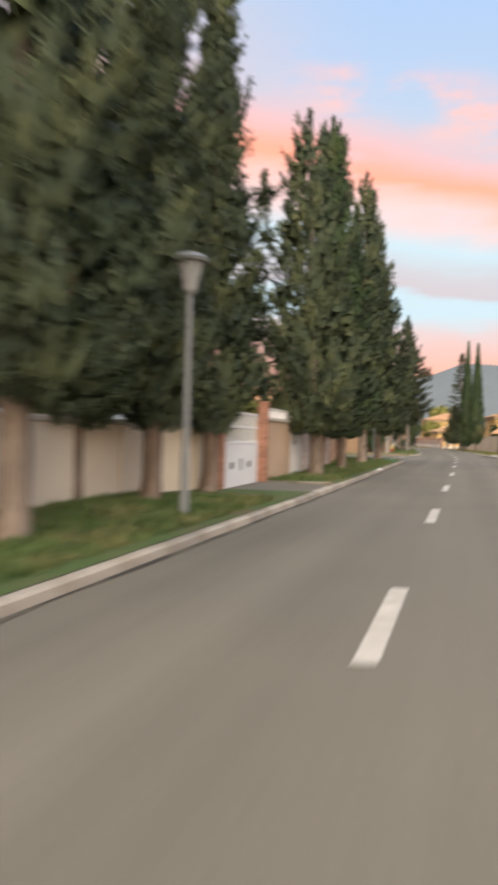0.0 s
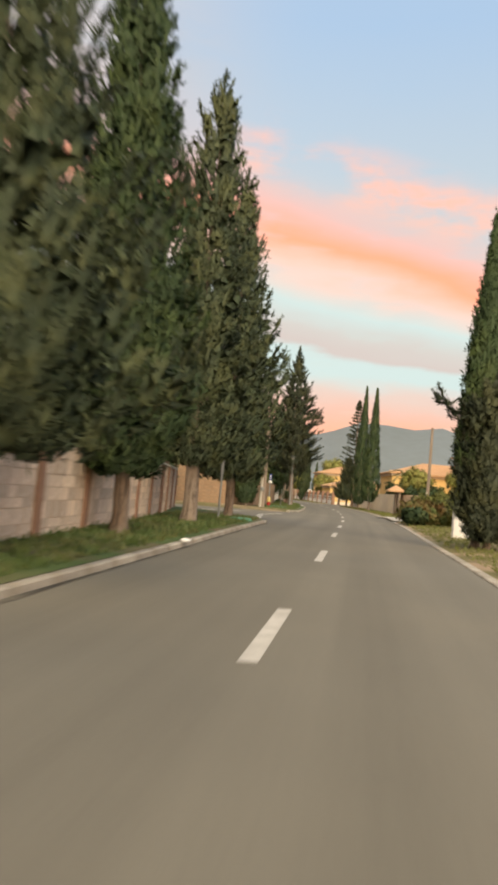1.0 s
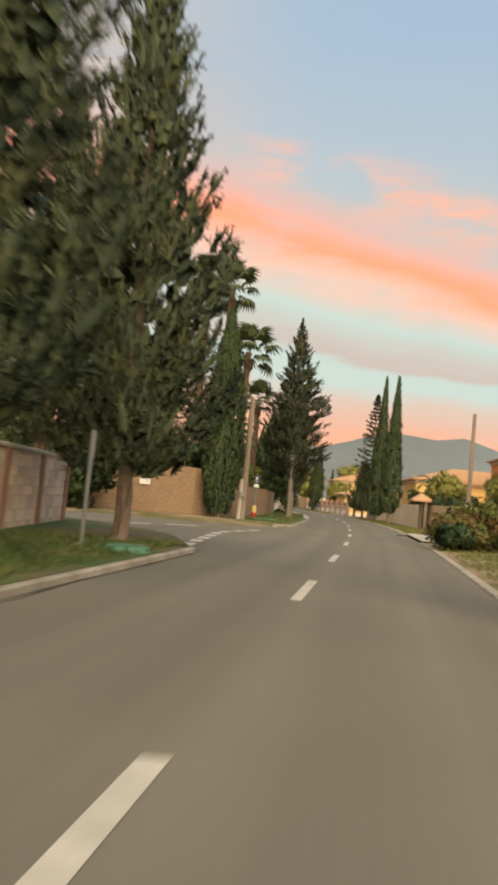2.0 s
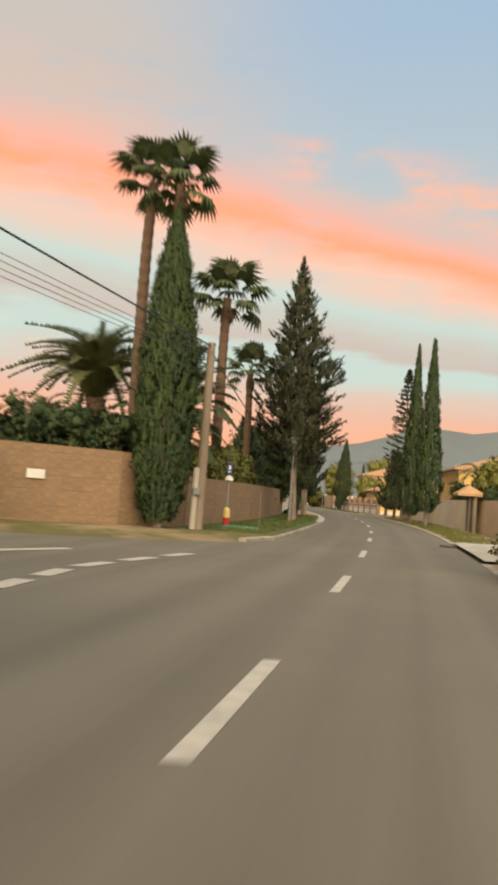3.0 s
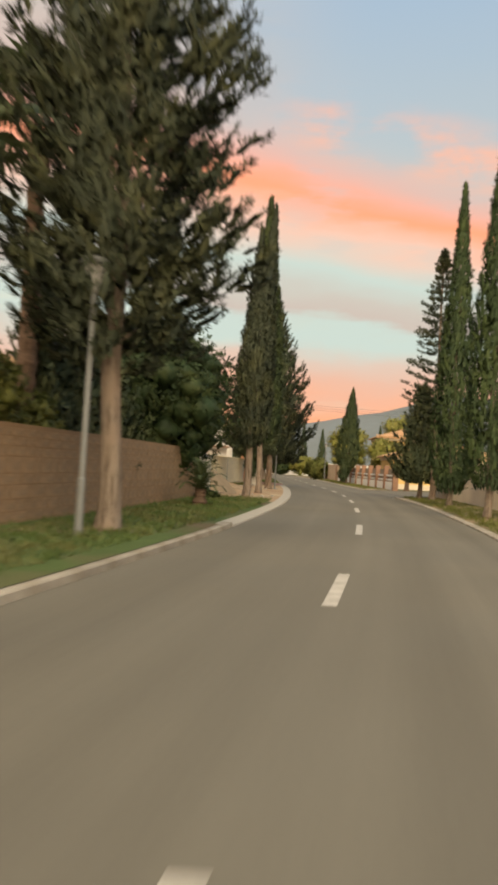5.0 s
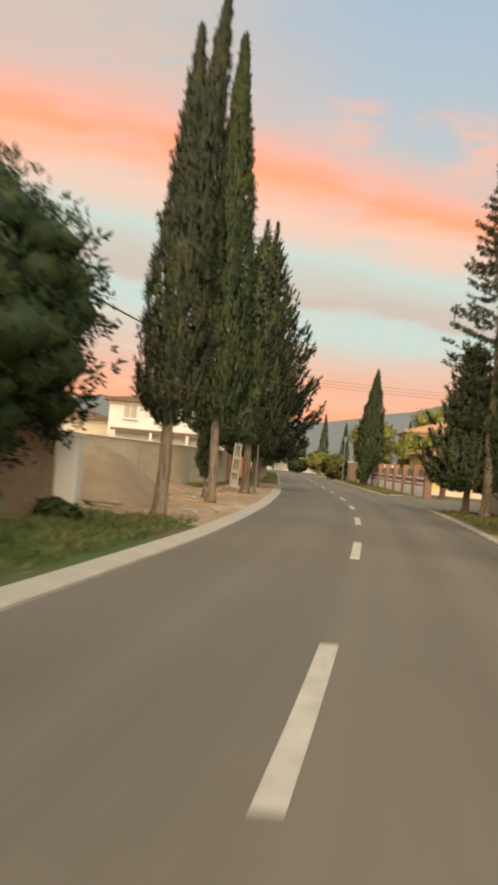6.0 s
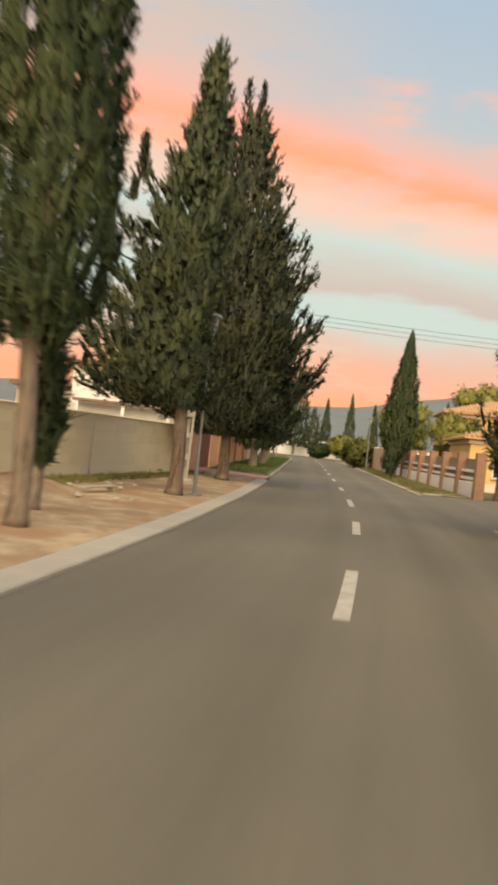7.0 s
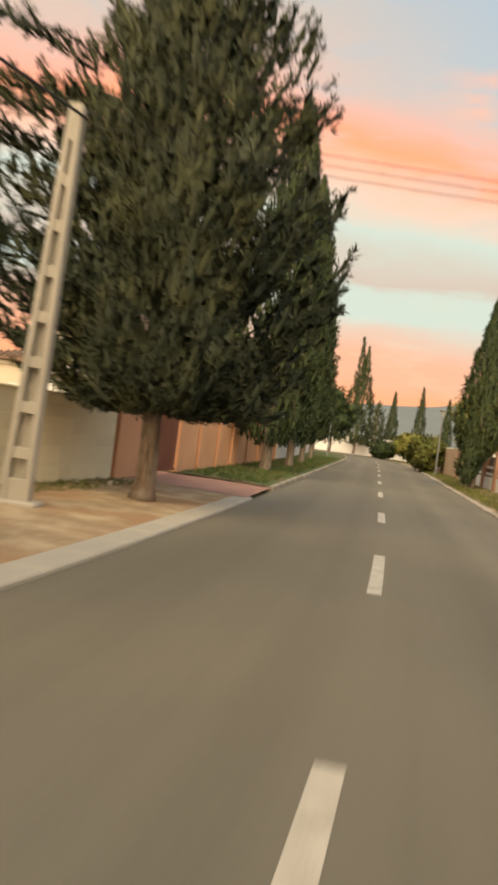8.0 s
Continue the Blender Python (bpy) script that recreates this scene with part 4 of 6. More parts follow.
# ---- gate with brick piers ----
def brick_pier(x, y, h, w, rz, label):
    t = thing("gate_pier", x, y, 0.0, label, "gate pier", "gate piers", rz=rz)
    part("core", box_bm(-w / 2 + 0.012, w / 2 - 0.012, -w / 2 + 0.012, w / 2 - 0.012, -0.03, h), mortar, t)
    mesh = bpy.data.meshes.new("brick")
    bm = box_bm(-0.5, 0.5, -0.5, 0.5, 0, 0.062, bevel=0.0)
    bm.to_mesh(mesh)
    bm.free()
    mesh.materials.append(brick_red)
    n = int(h / 0.075)
    for r in range(n):
        for s in (-1, 1):
            if r % 2:
                m = Matrix.Translation((s * w / 4, 0, 0.03 + r * 0.075)) @ Matrix.Diagonal((w / 2 - 0.01, w, 1, 1))
            else:
                m = Matrix.Translation((0, s * w / 4, 0.03 + r * 0.075)) @ Matrix.Diagonal((w, w / 2 - 0.01, 1, 1))
            link_mesh("brick", mesh, brick_red, t, m=m)
    part("cap", box_bm(-w / 2 - 0.008, w / 2 + 0.008, -w / 2 - 0.008, w / 2 + 0.008, h, h + 0.045, bevel=0.01), brick_red, t)
    return t


brick_pier(0.64, 18.62, 2.05, 0.22, -14, "red brick gate pier with a flat cap")
brick_pier(-0.26, 15.36, 1.7, 0.21, -14, "red brick gate pier partly behind a tree")


def white_gate():
    g = thing("gate", -0.22, 15.58, 0.06, "white sheet-metal driveway gate with slatted top", "gate", rz=-14)
    L = 2.85
    part("lower_panel", box_bm(-0.03, 0.03, 0, L, 0.04, 0.98, bevel=0.008), white_paint, g)
    part("gate_frame", box_bm(-0.04, 0.04, 0, L, 0.98, 1.04, bevel=0.008), white_paint, g)
    for i in range(22):
        y = 0.12 + i * (L - 0.24) / 21
        part("bar", box_bm(-0.007, 0.007, y - 0.013, y + 0.013, 1.04, 1.68), white_paint, g)
    for z in (1.34, 1.66):
        part("rail", box_bm(-0.015, 0.015, 0, L, z, z + 0.05), white_paint, g)
    part("lock_plate", box_bm(0.03, 0.045, 1.33, 1.41, 0.40, 0.66), dark_metal, g, "dark lock plate")
    for y in (0.64, 2.06):
        bm = bmesh.new()
        bmesh.ops.create_cone(bm, cap_ends=True, segments=16, radius1=0.085, radius2=0.075, depth=0.03, matrix=Matrix.Translation((0.042, y, 0.52)) @ Matrix.Rotation(radians(90), 4, "Y"))
        part("round_boss", bm, dark_metal, g, "round dark opening")


white_gate()


def plain_door():
    d = thing("garden_door", 1.47, 21.66, 0.1, "white metal garden door in the wall", "door", rz=-13)
    part("leaf", box_bm(-0.16, -0.11, 0.05, 0.95, 0.03, 1.72, bevel=0.01), white_paint, d)
    part("side_panel", box_bm(-0.15, -0.12, 1.005, 1.60, 0.03, 1.72, bevel=0.01), white_paint, d)
    part("door_frame", box_bm(-0.18, -0.06, 0.952, 1.003, 0.0, 1.75, bevel=0.008), white_paint, d)
    part("door_frame", box_bm(-0.20, -0.02, -0.06, 0.045, 0.0, 1.75, bevel=0.008), white_paint, d)
    part("door_frame", box_bm(-0.20, -0.02, 1.605, 1.70, 0.0, 1.75, bevel=0.008), white_paint, d)
    part("handle", box_bm(-0.108, -0.07, 0.84, 0.88, 0.90, 1.03), dark_metal, d)


plain_door()


def louvre_screen(x, y, rz, L):
    t = thing("louvre_screen", x, y, 1.70, "white slatted screen along the top of the tan wall", "screen", rz=rz)
    part("rail", box_bm(-0.02, 0.02, 0, L, 0.0, 0.04), white_paint, t)
    part("rail", box_bm(-0.02, 0.02, 0, L, 0.23, 0.27), white_paint, t)
    for k in range(int(L / 0.11)):
        part("slat", box_bm(-0.008, 0.008, 0.02 + k * 0.11, 0.055 + k * 0.11, 0.042, 0.228), white_paint, t)


louvre_screen(0.66, 18.95, -15.2, 2.7)


# ---- street furniture ----
def street_lamp(x, y, h, label, k=1.0):
    t = thing("street_lamp", x, y, 0.085, label, "street lamp", "street lamps")
    part("pole", tube_bm([(0, 0, 0), (0, 0, 0.9), (0, 0, 0.92), (0, 0, h - 0.55)], [0.066 * k, 0.06 * k, 0.048 * k, 0.04 * k], 12), galvanised, t)
    part("base_plate", box_bm(-0.14, 0.14, -0.14, 0.14, -0.02, 0.025, bevel=0.01), galvanised, t)
    lantern = part("lantern", tube_bm([(0, 0, h - 0.55), (0, 0, h - 0.5), (0, 0, h - 0.12)], [0.06, 0.09, 0.17], 14), lamp_glass, t, "frosted lantern bowl")
    part("cap", tube_bm([(0, 0, h - 0.12), (0, 0, h - 0.08), (0, 0, h - 0.02), (0, 0, h + 0.02)], [0.23, 0.25, 0.19, 0.05], 16), galvanised, lantern, "domed metal cap")
    return t


lamp_glass = material("lamp_glass", (0.36, 0.36, 0.35), (0.28, 0.28, 0.27), rough=0.25, scale=2, fine=10, bump=0.0)
street_lamp(-0.42, 10.2, 3.60, "grey steel street lamp with a domed lantern on the lawn")
street_lamp(15.19, 75.4, 4.27, "grey steel street lamp beside a tall conifer")
street_lamp(19.6, 106.2, 4.2, "thin grey steel lamp post beside a concrete pole", 0.7)
for lx, ly in ((19.7, 141.5), (19.6, 165.0), (27.6, 152.0)):
    street_lamp(lx, ly, 4.4, "distant grey street lamp on the verge")


def sign_post(x, y, h, label):
    t = thing("sign_post", x, y, 0.1, label, "post")
    part("pole", tube_bm([(0, 0, 0), (0, 0, h)], [0.035, 0.035], 10), galvanised, t)
    part("plate", box_bm(-0.05, 0.05, 0.036, 0.05, h - 0.5, h - 0.02, bevel=0.004), galvanised, t, "narrow grey plate seen edge-on")


sign_post(6.4, 38.9, 2.05, "grey metal sign post on the grass corner")


def hydrant(x, y):
    t = thing("hydrant_marker", x, y, 0.04, "red and yellow hydrant with a white dome lamp and blue sign", "hydrant")
    t.scale = (1.05, 1.05, 1.1)
    part("base", tube_bm([(0, 0, 0), (0, 0, 0.05), (0, 0, 0.06), (0, 0, 0.36)], [0.15, 0.15, 0.12, 0.115], 14), red_paint, t)
    part("collar", tube_bm([(0, 0, 0.36), (0, 0, 0.38), (0, 0, 0.62), (0, 0, 0.70)], [0.12, 0.125, 0.115, 0.06], 14), yellow_paint, t)
    part("post", tube_bm([(0, 0, 0.70), (0, 0, 1.60)], [0.04, 0.036], 10), galvanised, t)
    part("dome", tube_bm([(0, 0, 1.58), (0, 0, 1.60), (0, 0, 1.70), (0, 0, 1.75)], [0.14, 0.15, 0.12, 0.03], 16), white_paint, t, "white dome")
    s = part("sign", box_bm(-0.085, 0.085, -0.012, 0.012, 1.78, 2.16, bevel=0.006), blue_paint, t, "small blue sign")
    part("sign_mark", box_bm(-0.05, 0.05, -0.016, -0.0125, 1.86, 1.89), white_paint, s)
    part("sign_mark", box_bm(-0.035, 0.035, -0.016, -0.0125, 1.95, 2.08), white_paint, s)


hydrant(11.93, 65.3)


def marker_post(x, y, h, label):
    t = thing("marker_post", x, y, 0.1, label, "post", "marker posts")
    part("post", tube_bm([(0, 0, 0), (0, 0, h * 0.25), (0, 0, h)], [0.03, 0.016, 0.012], 8), galvanised, t)


marker_post(13.3, 68.4, 1.35, "thin grey stake in the lawn verge")


def wooden_pole(x, y, h, lean, label):
    t = thing("utility_pole", x, y, 0.05, label, "utility pole", "utility poles")
    part("pole", tube_bm([(0, 0, 0), (lean * h * 0.5, 0, h * 0.5), (lean * h, 0, h)], [0.17, 0.145, 0.12], 12), old_wood, t)
    part("stub", tube_bm([(-0.17, -0.16, 0), (-0.16 + lean, -0.15, 2.0)], [0.10, 0.10], 10), pale_concrete, t, "concrete stub strapped to the pole")
    part("meter_box", box_bm(-0.22, 0.0, -0.34, -0.18, 1.15, 1.38, bevel=0.02), galvanised, t, "small grey box")
    return t


wooden_pole(11.0, 61.7, 6.0, 0.0, "weathered wooden utility pole with a concrete stub")


def concrete_pole(x, y, h, lean):
    """A ladder-like reinforced concrete pole: two flanges joined by webs with open recesses."""
    t = thing("concrete_pole", x, y, 0.1, "pale concrete utility pole with ladder-like recesses", "utility pole", "utility poles", rz=8)
    sh = Matrix.Shear("XY", 4, (lean, 0))
    for s in (-1, 1):
        bm = bmesh.new()
        rows = []
        for z, w in ((0, 0.20), (h, 0.09)):
            rows.append([bm.verts.new((s * w - s * dx, dy, z)) for dx, dy in ((0, -0.11), (0.075, -0.11), (0.075, 0.11), (0, 0.11))])
        for i in range(4):
            bm.faces.new((rows[0][i], rows[0][(i + 1) % 4], rows[1][(i + 1) % 4], rows[1][i]))
        bm.faces.new(rows[0][::-1])
        bm.faces.new(rows[1])
        bmesh.ops.recalc_face_normals(bm, faces=bm.faces)
        part("flange", bm, pale_concrete, t, m=sh)
    z = 0.0
    while z < h - 0.3:
        w = 0.20 - 0.11 * z / h - 0.078
        tall = 0.16 if z else 0.35
        part("web", box_bm(-w, w, -0.09, 0.09, z, z + tall, bevel=0.01), pale_concrete, t, m=sh)
        z += 0.62
    part("head", box_bm(-0.097, 0.097, -0.105, 0.105, h - 0.5, h + 0.01, bevel=0.012), pale_concrete, t, m=sh)
    part("backing", box_bm(-0.06, 0.06, 0.02, 0.085, 0.3, h - 0.5), pale_concrete, t, m=sh)
    part("footing", box_bm(-0.34, 0.34, -0.2, 0.2, -0.1, 0.06, bevel=0.03), pale_concrete, t)


concrete_pole(18.54, 110.7, 5.45, 0.078)


def wall_lamp(x, y, z):
    t = thing("wall_lamp", x, y, z, "small lit globe lamp on a wall bracket", "lamp")
    part("bracket", box_bm(0.0, 0.35, -0.03, 0.03, -0.03, 0.03), dark_metal, t)
    bm = bmesh.new()
    bmesh.ops.create_uvsphere(bm, u_segments=12, v_segments=8, radius=0.11, matrix=Matrix.Translation((-0.05, 0, 0.0)))
    part("globe", bm, lit_bulb, t, "glowing warm globe", smooth=True)


wall_lamp(28.3, 159.2, 2.45)
wall_lamp(28.2, 168.5, 2.5)


def ground_cover(x, y, rx, ry, label):
    bm = bmesh.new()
    bmesh.ops.create_cone(bm, cap_ends=True, segments=18, radius1=1.0, radius2=0.9, depth=0.09, matrix=Matrix.LocRotScale((0, 0, 0.045), None, (rx, ry, 1)))
    tagged(part("green_mat", bm, turf_green, m=pose(x, y, 0.115, 0, 0, -14)), label, "mat", "green mats on the lawn")


ground_cover(12.35, 64.4, 0.8, 0.55, "faded green plastic mat beside the hydrant")
ground_cover(7.2, 38.9, 0.4, 0.55, "faded green plastic mat on the lawn corner")


def pale_stone(x, y, r, seed):
    q = random.Random(seed)
    bm = bmesh.new()
    bmesh.ops.create_icosphere(bm, subdivisions=2, radius=r)
    for v in bm.verts:
        v.co = Vector((v.co.x * 1.5, v.co.y, v.co.z * 0.6)) * (1 + 0.2 * noise.noise(v.co * 14 + Vector((seed, 0, 0))))
    tagged(part("kerb_rock", bm, white_paint, m=pose(x, y, 0.14, 0, 0, q.uniform(0, 180))), "small white stone lying by the kerb", "stone", "white stones by the kerb")


pale_stone(4.92, 27.4, 0.075, 1)
for px, py in ((15.9, 100.6), (16.35, 103.6), (16.85, 107.0)):
    marker_post(px, py, 1.5, "thin grey stake before the block wall")


def cable(a, b, sag, r, label):
    bm = bmesh.new()
    a, b = Vector(a), Vector(b)
    pts = [a.lerp(b, i / 20) - Vector((0, 0, sag * 4 * (i / 20) * (1 - i / 20))) for i in range(21)]
    tube(bm, pts, [r] * 21, 5)
    tagged(part("overhead_cable", bm, dark_metal), label, "cable", "overhead cables")


cable((-6.5, 8.0, 7.0), (11.0, 61.7, 5.95), 0.9, 0.024, "thick black overhead cable")
for i, dx in enumerate((-0.35, -0.15, 0.1, 0.3)):
    cable((-9.0 + dx, 14.0, 7.2 + 0.25 * i), (11.0 + dx * 0.4, 61.7, 5.5 + 0.07 * i), 1.0, 0.008, "thin black overhead wire")
cable((11.0, 61.7, 5.8), (18.88, 110.7, 5.4), 1.0, 0.022, "black overhead cable along the verge")
for i in range(3):
    cable((18.88, 110.7, 5.45 - 0.14 * i), (48.0, 117.0, 6.6 - 0.16 * i), 0.5, 0.006, "thin overhead wire crossing the road")


def wall_plaque():
    t = thing("wall_plaque", 6.3, 59.81, 1.35, "small blank white plaque on the stone wall", "plaque", rz=-64.6)
    part("plate", box_bm(0.04, 0.065, -0.26, 0.26, 0, 0.26, bevel=0.006), white_paint, t)


wall_plaque()


def gate_post(x, y):
    t = thing("gate_post", x, y, 0.05, "white painted square gate post at the wall end", "gate post")
    part("post", box_bm(-0.2, 0.2, -0.2, 0.2, -0.06, 1.50, bevel=0.015), white_paint, t)
    part("cap", box_bm(-0.23, 0.23, -0.23, 0.23, 1.50, 1.55, bevel=0.012), white_paint, t)


gate_post(16.34, 90.6)


def drive_gate(x, y, L, rz):
    g = thing("drive_gate", x, y, 0.13, "brown slatted metal gate closing the paved drive", "gate", rz=rz)
    part("gate_frame", box_bm(-0.03, 0.03, 0, L, 0.05, 0.12), brown_metal, g)
    part("gate_frame", box_bm(-0.03, 0.03, 0, L, 1.78, 1.85), brown_metal, g)
    for k in range(int(L / 0.16)):
        part("slat", box_bm(-0.018, 0.018, 0.03 + k * 0.16, 0.15 + k * 0.16, 0.123, 1.777), brown_metal, g)


drive_gate(17.93, 118.6, 1.95, -5)


def utility_box(x, y):
    t = thing("utility_box", x, y, 0.1, "white masonry utility box on the verge", "utility box", rz=-14)
    part("body", box_bm(-0.3, 0.3, -0.25, 0.25, -0.05, 1.05, bevel=0.015), white_paint, t)
    part("lid", box_bm(-0.34, 0.34, -0.29, 0.29, 1.05, 1.11, bevel=0.012), pale_concrete, t)
    part("door", box_bm(-0.22, 0.22, -0.262, -0.251, 0.15, 0.9), white_paint, t)


utility_box(15.85, 40.6)
slim_pole = wooden_pole(21.8, 60.7, 6.3, 0.0, "weathered wooden utility pole beyond the bushes")
slim_pole.scale = (0.7, 0.7, 1.0)


# ---- building plot: mound, planks, rubble ----
def mound(name, x, y, rx, ry, h, mat, label, cat, seed):
    bm = bmesh.new()
    rng = np.random.default_rng(seed)
    rings = []
    for i in range(9):
        f = i / 8
        row = []
        for k in range(28):
            a = 2 * math.pi * k / 28
            q = 1 - f
            wob = 1 + 0.10 * math.sin(3 * a + seed) + 0.06 * math.sin(7 * a)
            row.append(bm.verts.new((x + rx * q * wob * math.cos(a), y + ry * q * wob * math.sin(a), 0.08 + h * (1 - (1 - f) ** 1.6) + rng.normal(0, 0.02))))
        rings.append(row)
    for a, b in zip(rings[:-1], rings[1:]):
        for k in range(28):
            bm.faces.new((a[k], a[(k + 1) % 28], b[(k + 1) % 28], b[k]))
    bmesh.ops.remove_doubles(bm, verts=bm.verts, dist=0.004)
    bmesh.ops.recalc_face_normals(bm, faces=bm.faces)
    return tagged(part(name, bm, mat, smooth=True), label, cat)


mound("sand_mound", 15.7, 96.0, 1.7, 4.0, 1.3, sand, "brown sand heap against the block wall", "sand heap", 2)
mound("earth_mound", 16.8, 102.0, 1.2, 2.6, 0.35, dirt, "low heap of orange earth and weeds", "earth heap", 7)
rng_p = random.Random(11)
for i, (px, py, rz, ln) in enumerate(((17.2, 97.5, 20, 1.3), (17.3, 97.9, 35, 1.1), (17.8, 103.3, -15, 1.2), (17.0, 92.6, 70, 1.6), (16.8, 93.2, 60, 1.3), (17.6, 112.8, 80, 1.5))):
    t = thing("plank", px, py, 0.2, "weathered plank lying on the dirt", "plank", "planks", rz=rz)
    part("board", box_bm(-0.09, 0.09, 0, ln, 0, 0.035, bevel=0.005), old_wood if i % 2 else pale_concrete, t)
for i in range(40):
    x, y = rng_p.uniform(16.4, 19.2), rng_p.uniform(92.0, 116.5)
    bm = bmesh.new()
    bmesh.ops.create_icosphere(bm, subdivisions=1, radius=rng_p.uniform(0.025, 0.075))
    for v in bm.verts:
        v.co = Vector((v.co.x * rng_p.uniform(0.8, 1.5), v.co.y * rng_p.uniform(0.8, 1.3), v.co.z * 0.65))
    tagged(part("rubble_stone", bm, pale_concrete, m=pose(x, y, 0.165, 0, 0, rng_p.uniform(0, 360))), "pale broken stone on the dirt verge", "stone", "rubble on the verge")




def drain(x, y):
    t = thing("drain_grate", x, y, 0.0, "dark iron drain grate by the kerb", "drain", rz=-15)
    part("grate_frame", box_bm(-0.3, 0.3, -0.45, 0.45, -0.02, 0.022), dark_metal, t)
    for i in range(7):
        part("grate_bar", box_bm(-0.27, 0.27, -0.4 + i * 0.12, -0.35 + i * 0.12, 0.0225, 0.032), dark_metal, t)


drain(xr(64.5) - 0.22, 64.5)


# ---- houses ----
def window(parent, x, y, z, w, h, face=-1, glass=None):
    f = part("window", box_bm(x - w / 2 - 0.09, x + w / 2 + 0.09, min(y, y + face * 0.05), max(y, y + face * 0.05), z - 0.09, z + h + 0.09, bevel=0.01), white_paint, parent, "white window surround")
    part("pane", box_bm(x - w / 2, x + w / 2, min(y + face * 0.052, y + face * 0.06), max(y + face * 0.052, y + face * 0.06), z, z + h), glass or dark_opening, f, "dark glass" if glass is None else "closed pale shutter")
    part("sill", box_bm(x - w / 2 - 0.14, x + w / 2 + 0.14, min(y + face * 0.052, y + face * 0.16), max(y + face * 0.052, y + face * 0.16), z - 0.15, z - 0.095), white_paint, f)
    part("glazing_bar", box_bm(x - 0.025, x + 0.025, min(y + face * 0.062, y + face * 0.075), max(y + face * 0.062, y + face * 0.075), z, z + h), white_paint, f)


def roof_bm(x0, x1, y0, y1, z, rise, over=0.45):
    bm = bmesh.new()
    x0, x1, y0, y1 = x0 - over, x1 + over, y0 - over, y1 + over
    inset = min(x1 - x0, y1 - y0) / 2 - 0.05
    lo = [bm.verts.new(p) for p in ((x0, y0, z), (x1, y0, z), (x1, y1, z), (x0, y1, z))]
    up = [bm.verts.new((p.co.x, p.co.y, z + 0.14)) for p in lo]
    top = [bm.verts.new((x0 + inset if i in (0, 3) else x1 - inset, y0 + inset if i < 2 else y1 - inset, z + 0.14 + rise)) for i in range(4)]
    for a, b in ((lo, up), (up, top)):
        for i in range(4):
            bm.faces.new((a[i], a[(i + 1) % 4], b[(i + 1) % 4], b[i]))
    bm.faces.new(top)
    bm.faces.new(lo[::-1])
    bmesh.ops.recalc_face_normals(bm, faces=bm.faces)
    return bm


def tiles_on(parent, x0, x1, y0, z, rise, run, over=0.45, mat=None):
    """Rounded tile ridges running up the slope that faces the road."""
    bm = bmesh.new()
    n = int((x1 - x0 + 2 * over) / 0.28)
    for i in range(n):
        x = x0 - over + 0.14 + i * 0.28
        edge = min(x - x0 + over, x1 + over - x)
        k = max(0.12, min(1.0, edge / run))
        tube(bm, [(x, y0 - over - 0.03, z + 0.16), (x, y0 - over + run * k, z + 0.16 + rise * k)], [0.075, 0.07], 6)
    part("roof_tiling", bm, mat or roof_tile, parent)["kind"] = "stuff"


def house(name, x, y, rz, w, d, h, rise, mat, label, windows, cat="house", roof_mat=None, band=True, glass=None):
    t = thing(name, x, y, 0.0, label, cat, rz=rz)
    part("wall", box_bm(0, w, 0, d, -0.1, h), mat, t)
    r = part("roof", roof_bm(0, w, 0, d, h, rise), roof_mat or roof_tile, t, "tiled hip roof")
    tiles_on(r, 0, w, 0, h, rise, min(w, d) / 2 + 0.4, mat=roof_mat)
    if band:
        part("cornice", box_bm(-0.12, w + 0.12, -0.12, d + 0.12, h - 0.28, h - 0.003, bevel=0.04), cream, t)
        part("plinth", box_bm(-0.05, w + 0.05, -0.05, d + 0.05, -0.1, 0.45), cream, t)
    for wx, wz, ww, wh in windows:
        window(t, wx, 0.0, wz, ww, wh, glass=glass)
    return t


h1 = house("house", 31.0, 98.0, -8, 13.0, 9.0, 4.6, 1.5, yellow_render, "yellow rendered villa with arched porch and tiled roof", [(1.6, 1.0, 0.9, 1.5), (5.2, 1.0, 0.9, 1.5), (9.0, 3.0, 0.9, 1.1), (11.2, 3.0, 0.9, 1.1)])
for i in range(5):
    part("column", tube_bm([(1.2 + i * 2.4, -1.6, -0.1), (1.2 + i * 2.4, -1.6, 0.3), (1.2 + i * 2.4, -1.6, 2.5)], [0.2, 0.15, 0.14], 10), cream, h1)
part("porch_roof", box_bm(0.6, 11.6, -1.9, -0.06, 2.5, 2.75, bevel=0.03), yellow_render, h1)
house("house", 34.5, 84.0, -12, 10.0, 9.0, 6.6, 1.6, orange_render, "orange rendered two-storey villa with pale window surrounds", [(1.4, 1.0, 0.9, 1.6), (4.2, 1.0, 0.9, 1.6), (1.4, 4.1, 0.9, 1.5), (4.2, 4.1, 0.9, 1.5), (7.4, 4.1, 0.9, 1.5)])
h2 = house("house", 7.0, 136.0, 6, 9.8, 9.0, 5.2, 0.95, white_paint, "white two-storey house with a brown tiled roof and balcony", [(1.7, 3.9, 1.0, 1.1), (4.2, 3.9, 1.0, 1.1), (7.5, 3.9, 1.0, 1.1)], roof_mat=slate_brown, glass=pale_concrete)
part("balcony_slab", box_bm(0.3, 9.4, -1.1, -0.13, 2.85, 3.03, bevel=0.02), slate_brown, h2, "dark balcony edge")
for k in range(4):
    part("balcony_post", box_bm(0.5 + k * 2.9, 0.7 + k * 2.9, -1.05, -0.85, -0.1, 2.847), white_paint, h2)
